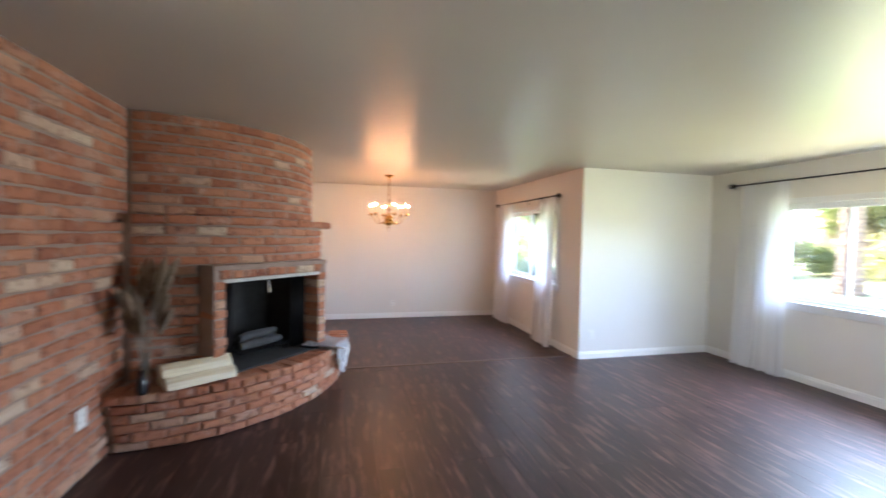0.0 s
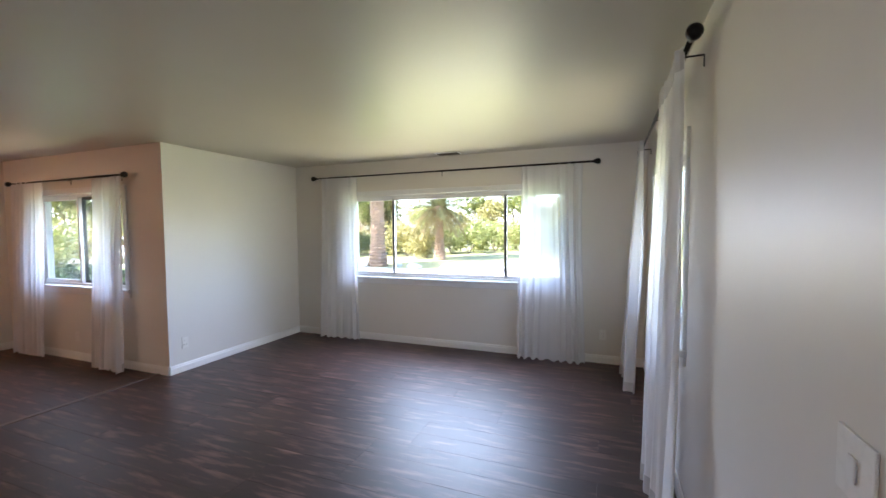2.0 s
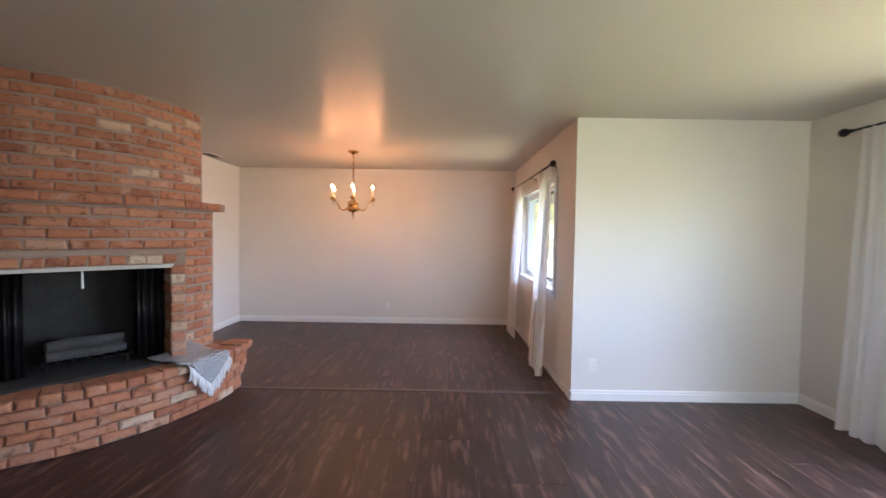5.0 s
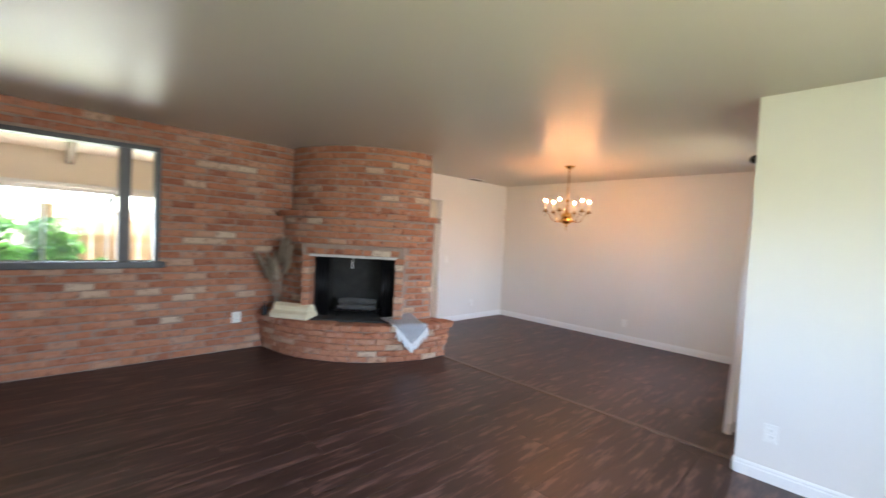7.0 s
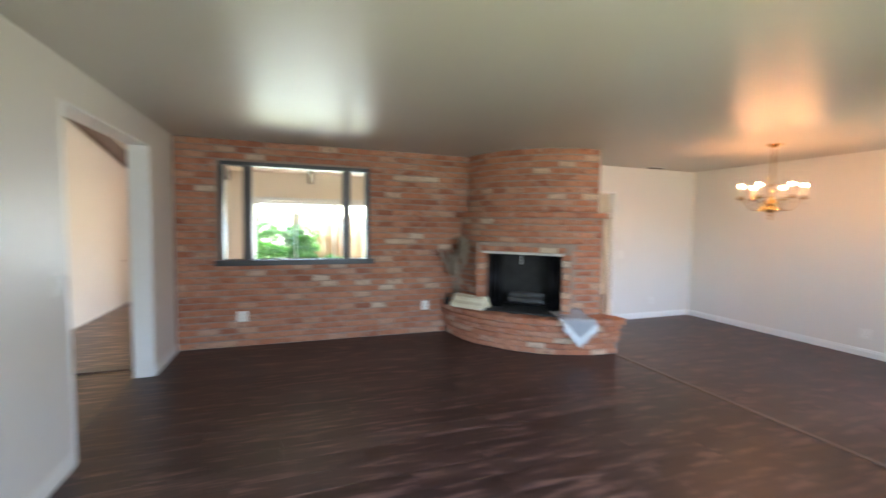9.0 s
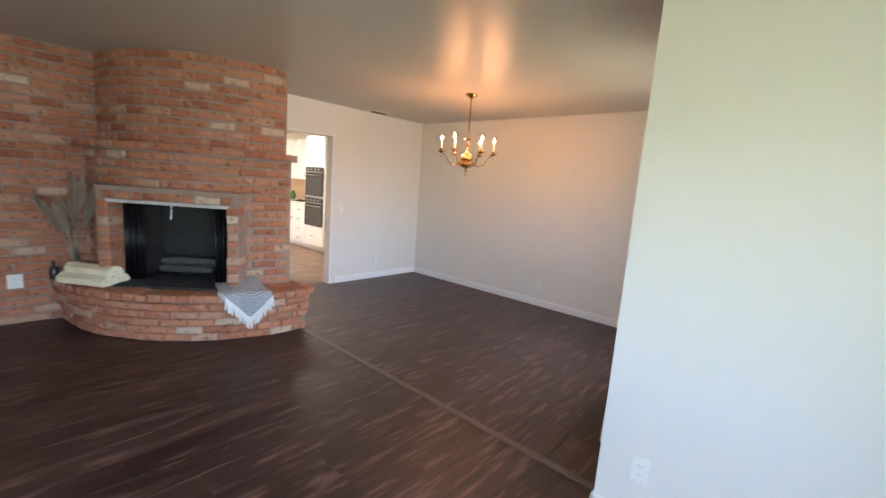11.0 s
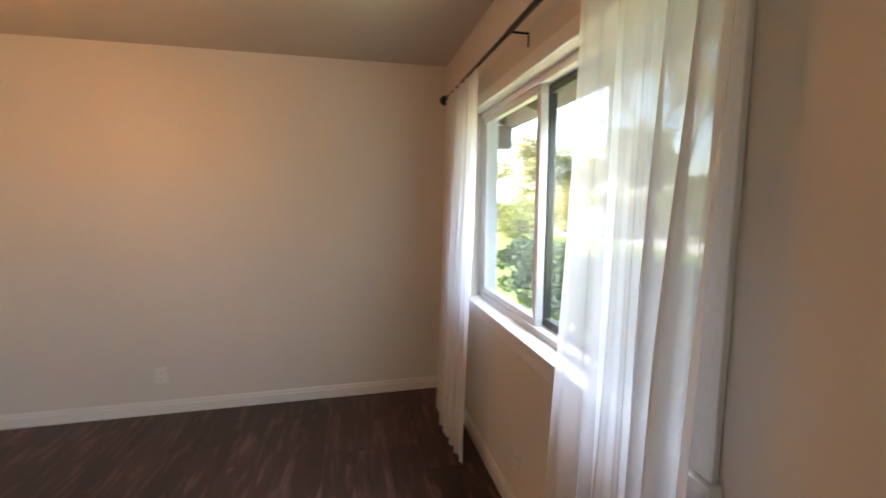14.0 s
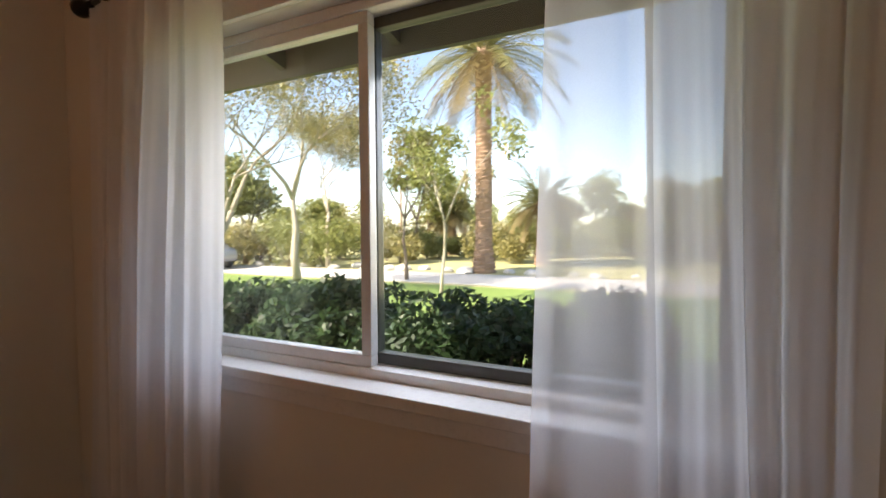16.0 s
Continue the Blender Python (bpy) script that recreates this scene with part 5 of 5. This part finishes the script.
def palm(at, height, trunk_r, frond_len, n, seed, label, dry=0.25, name="palm_tree"):
    """A date palm: a ringed trunk, a shaggy head, arching fronds with two rows of leaflets."""
    r = random.Random(seed)
    e = thing(name, at, label, "palm tree", "palms")
    bm = bmesh.new()
    prof = []
    rings = int(height / 0.16)
    for i in range(rings):
        z = height * i / rings
        t = trunk_r * (1.25 - 0.35 * min(1, z / 1.2)) * (1 - 0.12 * z / height)
        prof += [(t * 1.0, z), (t * 1.10, z + 0.10), (t * 0.97, z + 0.125)]
    prof += [(trunk_r * 1.15, height), (trunk_r * 1.35, height + 0.35), (trunk_r * 0.7, height + 0.7)]
    lathe(bm, prof, 14)
    for v in bm.verts:
        v.co += Vector((r.uniform(-0.02, 0.02), r.uniform(-0.02, 0.02), r.uniform(-0.02, 0.02)))
    part("trunk", bm, M_PALMBARK, e)
    for k in range(n):
        az = k * 2.39996 + r.uniform(-0.2, 0.2)
        q = (k + 0.5) / n
        el = radians(78 - 118 * q)
        L = frond_len * r.uniform(0.85, 1.1)
        p = Vector((0.15 * math.cos(az), 0.15 * math.sin(az), height + 0.45))
        d = Vector((math.cos(az) * math.cos(el), math.sin(az) * math.cos(el), math.sin(el)))
        pts = [p.copy()]
        for i in range(10):
            d = (d + Vector((0, 0, -0.10 - 0.05 * (i / 10)))).normalized()
            p = p + d * L / 10
            pts.append(p.copy())
        bmr = bmesh.new()
        tube(bmr, pts, [0.03 * (1 - 0.85 * i / 10) for i in range(11)], 4)
        vs, fs = [v.co[:] for v in bmr.verts], None
        bmr.verts.index_update()
        fs = [tuple(v.index for v in f.verts) for f in bmr.faces]
        bmr.free()
        side0 = Vector((-math.sin(az), math.cos(az), 0))
        for i in range(44):
            f = 0.08 + 0.9 * i / 44
            x = f * 10
            i0 = min(9, int(x))
            c = pts[i0].lerp(pts[i0 + 1], x - i0)
            t = (pts[i0 + 1] - pts[i0]).normalized()
            ll = 0.48 * (frond_len / 3) * (math.sin(math.pi * (0.12 + 0.83 * f))) + 0.08
            for s in (-1, 1):
                dirn = (side0 * s + t * 0.7 + Vector((0, 0, r.uniform(-0.35, 0.15)))).normalized()
                tip = c + dirn * ll + Vector((0, 0, -0.12 * ll))
                wv = t * 0.018
                b0 = len(vs)
                vs += [tuple(c - wv), tuple(c + wv), tuple(c.lerp(tip, 0.6) + wv * 1.1), tuple(tip)]
                fs.append((b0, b0 + 1, b0 + 2, b0 + 3))
        link_mesh("frond", quads_mesh("frond", vs, fs), M_FROND_DRY if q > 1 - dry else M_FROND, e)
    return e


def hedge(x0, x1, y0, y1, h, seed, count):
    e = thing("hedge", ((x0 + x1) / 2, (y0 + y1) / 2, GZ), "dense dark green hedge under the window", "hedge")
    r = random.Random(seed)
    w, l = x1 - x0, y1 - y0
    bm = bmesh.new()
    for k in range(int(l / 0.25)):
        y = -l / 2 + 0.25 * k
        tube(bm, [(0, y, -0.02), (r.uniform(-0.1, 0.1), y + r.uniform(-0.1, 0.1), h * 0.4), (r.uniform(-0.25, 0.25), y + r.uniform(-0.2, 0.2), h * 0.8)], [0.025, 0.018, 0.008], 5)
    part("stems", bm, M_BARK, e)
    cl = []
    for k in range(int(l * 48)):
        cl.append((r.uniform(-w / 2, w / 2), r.uniform(-l / 2, l / 2), h * r.uniform(0.2, 0.93) + 0.05 * math.sin(k), r.uniform(0.12, 0.24)))
    link_mesh("foliage", leaf_cloud(cl, count, 0.045, seed), M_HEDGE, e)


hedge(4.75, 5.75, 5.3, 11.4, 1.08, 11, 42000)
palm((17.9, 11.0, GZ), 8.3, 0.38, 4.1, 70, 1, "tall date palm with ringed trunk and arching fronds")
palm((22.6, 9.6, GZ), 2.6, 0.28, 2.3, 46, 2, "short date palm with a wide drooping crown", 0.35)
palm((30.0, 17.6, GZ), 2.6, 0.3, 3.2, 44, 3, "short date palm with yellowed fronds", 0.5)
for i, (x, y, h) in enumerate(((62, 40.5, 12.5), (62, 29, 10), (64, 25.5, 10.5))):
    palm((x, y, GZ), h, 0.2, 1.6, 22, 20 + i, "slender fan palm far off in the distance", 0.4, "fan_palm")
tree((12.6, 15.8, GZ), 6.8, 31, "bare spreading tree with twisting pale limbs", count=17000, size=0.055, bark=M_PALEBARK, depth=6, leaf=M_OLIVE, clump=0.9, trunk=0.15, lean=(0.1, 0.2))
tree((10.6, 9.55, GZ), 4.6, 32, "slim young tree with sparse green leaves", count=1600, size=0.06, depth=3, clump=0.36, trunk=0.05, bark=M_PALEBARK)
tree((17.5, 18.6, GZ), 6.6, 34, "bare twiggy tree with a few yellow leaves", leaf=M_OLIVE, count=14000, size=0.06, clump=0.9, trunk=0.14, bark=M_PALEBARK, depth=6)
tree((14.4, 12.6, GZ), 5.2, 33, "young tree with yellowing leaves", leaf=M_OLIVE, count=3000, size=0.08, clump=0.5, trunk=0.08)
tree((9.5, 16.5, GZ), 6.0, 41, "leafy tree with pale twisted limbs beside the drive", leaf=M_OLIVE, count=9000, size=0.05, clump=0.8, trunk=0.14, bark=M_PALEBARK, depth=6, lean=(0.2, -0.2))
rr = random.Random(77)
for k in range(40):
    a = radians(-38 + 3.0 * k + rr.uniform(-1.5, 1.5))
    d = rr.uniform(24, 48)
    tree((4 + d * math.cos(a), 3 + d * math.sin(a), GZ), rr.uniform(3.2, 6.0), 100 + k, "leafy garden tree beyond the driveway", leaf=rr.choice((M_LEAF, M_OLIVE, M_LEAF)), count=1900, size=0.16, clump=1.3, trunk=0.16, depth=2)
for k in range(60):
    a = radians(-40 + 2.05 * k + rr.uniform(-1.2, 1.2))
    d = rr.uniform(21, 33)
    s = rr.uniform(1.2, 2.6)
    shrub((4 + d * math.cos(a), 3 + d * math.sin(a), GZ), s, s * 1.25, 200 + k, "rounded garden shrub past the driveway", rr.choice((M_LEAF, M_OLIVE, M_OLIVE, M_LEAF)), 1900, 0.11)


def rock(at, s, seed):
    r = random.Random(seed)
    bm = bmesh.new()
    bmesh.ops.create_icosphere(bm, subdivisions=2, radius=s)
    for v in bm.verts:
        v.co *= 1 + 0.3 * noise.noise(v.co * (1.6 / s) + Vector((seed * 3.1, 0, 0)))
        v.co.z = max(v.co.z * 0.6, -0.2 * s)
    ob = link("rock", bm, M_ROCK)
    ob.matrix_world = pose(at[0], at[1], at[2] + 0.15 * s, 0, 0, r.uniform(0, 360))
    tagged(ob, "pale rounded boulder along the driveway", "rock", "garden rocks")


for k in range(34):
    y = -6 + 0.9 * k + rr.uniform(-0.4, 0.4)
    rock((17.5 + rr.uniform(-0.2, 0.8), y, GZ), rr.uniform(0.15, 0.38), k)


def car(at, rz):
    e = thing("car", at, "silver parked car on the driveway", "car", rz=rz)
    bm = bmesh.new()
    prof = [(-2.2, 0.35), (-2.25, 0.75), (-2.05, 0.95), (-1.5, 1.0), (-0.9, 1.45), (0.9, 1.5), (1.7, 1.05), (2.15, 0.9), (2.25, 0.6), (2.15, 0.32)]
    a = [bm.verts.new((x, -0.85 + (0.15 if z > 1.1 else 0), z)) for x, z in prof]
    b = [bm.verts.new((x, 0.85 - (0.15 if z > 1.1 else 0), z)) for x, z in prof]
    for i in range(len(prof)):
        j = (i + 1) % len(prof)
        bm.faces.new((a[i], a[j], b[j], b[i]))
    bm.faces.new(a), bm.faces.new(list(reversed(b)))
    bmesh.ops.recalc_face_normals(bm, faces=bm.faces)
    bmesh.ops.bevel(bm, geom=list(bm.edges), offset=0.06, segments=2, affect="EDGES")
    part("body", bm, M_CARPAINT, e, smooth=True)
    for s in (-1, 1):
        for x0, x1 in ((-0.95, -0.08), (0.0, 0.95)):
            bm = bmesh.new()
            vs = [bm.verts.new(p) for p in ((x0 - 0.2, s * 0.865, 1.05), (x1 + 0.12, s * 0.865, 1.05), (x1, s * 0.745, 1.4), (x0 + 0.12, s * 0.745, 1.4))]
            vb = [bm.verts.new((v.co.x, v.co.y - s * 0.03, v.co.z)) for v in vs]
            bm.faces.new(vs), bm.faces.new(list(reversed(vb)))
            for i in range(4):
                bm.faces.new((vs[i], vs[(i + 1) % 4], vb[(i + 1) % 4], vb[i]))
            bmesh.ops.recalc_face_normals(bm, faces=bm.faces)
            part("side_window", bm, M_OVEN, e)
        for x in (-1.35, 1.4):
            bm = lathe(bmesh.new(), [(0.20, -0.1), (0.31, -0.1), (0.33, -0.06), (0.33, 0.06), (0.31, 0.1), (0.2, 0.1)], 20)
            bmesh.ops.transform(bm, matrix=pose(x, s * 0.78, 0.33, 90), verts=bm.verts)
            w = part("wheel", bm, M_TYRE, e)
            bm = lathe(bmesh.new(), [(0.2, -0.105), (0.19, 0.105)], 16)
            bmesh.ops.transform(bm, matrix=pose(x, s * 0.78, 0.33, 90), verts=bm.verts)
            part("rim", bm, M_STEEL, w)


car((15.2, 24.5, GZ + 0.03), 75)

# garden behind the garden room
for k in range(30):
    y = -3.0 + 0.30 * k
    if k > 13:
        b = thing("fence_board", (-9.2, y, GZ + 0.25), "sunlit reddish wooden fence board", "fence", "fence boards")
        part("board", box_bm((-0.012, 0, 0), (0.012, 0.285, 1.75 + 0.05 * math.sin(k)), 0.004), M_FENCE, b)
for k, (x, y, s) in enumerate(((-7.4, 0.6, 0.5), (-7.7, 1.5, 0.45), (-8.3, 0.0, 0.8), (-8.4, 1.1, 0.7), (-7.2, 2.2, 0.3), (-9.8, -1.5, 1.2))):
    shrub((x, y, GZ + 0.25), s, s * 2.4, 300 + k, "bright green garden plant by the patio", M_GARDEN, 900, 0.09)
for k in range(8):
    tree((-16 - 2 * (k % 3), -7 + 3.2 * k, GZ), 6.5, 320 + k, "leafy tree behind the fence", count=2000, size=0.22, clump=1.2, trunk=0.15, depth=2)
# greenery by the near window
for k, (x, y) in enumerate(((2.0, -6.5), (4.5, -8.0), (6.5, -6.0), (8.5, -9.0))):
    tree((x, y, GZ), 5.0, 340 + k, "leafy tree beside the house", count=2200, size=0.16, clump=1.0, trunk=0.12, depth=2)

# ---- planks and bricks laid singly, last ----
def plank_mesh(w, l, seed):
    bm = bmesh.new()
    c = 0.0008
    lo = [bm.verts.new((x, y, -0.010)) for x, y in ((0, 0), (w, 0), (w, l), (0, l))]
    md = [bm.verts.new((x, y, -c)) for x, y in ((0, 0), (w, 0), (w, l), (0, l))]
    up = [bm.verts.new((x, y, 0)) for x, y in ((c, c), (w - c, c), (w - c, l - c), (c, l - c))]
    for a, b in ((lo, md), (md, up)):
        for i in range(4):
            bm.faces.new((a[i], a[(i + 1) % 4], b[(i + 1) % 4], b[i]))
    bm.faces.new(up)
    me = bpy.data.meshes.new("plank")
    bm.to_mesh(me)
    bm.free()
    me.materials.append(M_FLOOR)
    return me


def planks(name, x0, x1, y0, y1, label):
    parent = thing(name, (0, 0, 0), label, "floor", kind="structure")
    w, l = 0.181, 1.50
    r = random.Random(9)
    cache = {}
    x = x0
    while x < x1 - 0.01:
        ww = min(w, x1 - x)
        y = y0
        first = r.choice((0.35, 0.6, 0.85, 1.1, 1.35))
        while y < y1 - 0.01:
            ll = min(first or l, y1 - y)
            first = 0
            key = (round(ww, 3), round(ll, 3))
            if key not in cache:
                cache[key] = plank_mesh(ww - 0.0006, ll - 0.0006, 0)
            ob = bpy.data.objects.new("plank", cache[key])
            scene.collection.objects.link(ob)
            ob.parent = parent
            ob.location = (x, y, 0)
            y += ll
        x += ww


planks("floor", XB - 0.02, XL, -0.165, 4.805, "dark brown wood-look vinyl plank floor")
planks("floor_dining", XK - 0.14, XD, 4.84, YF, "dark brown wood-look vinyl plank floor of the dining end")
wall_bricks()
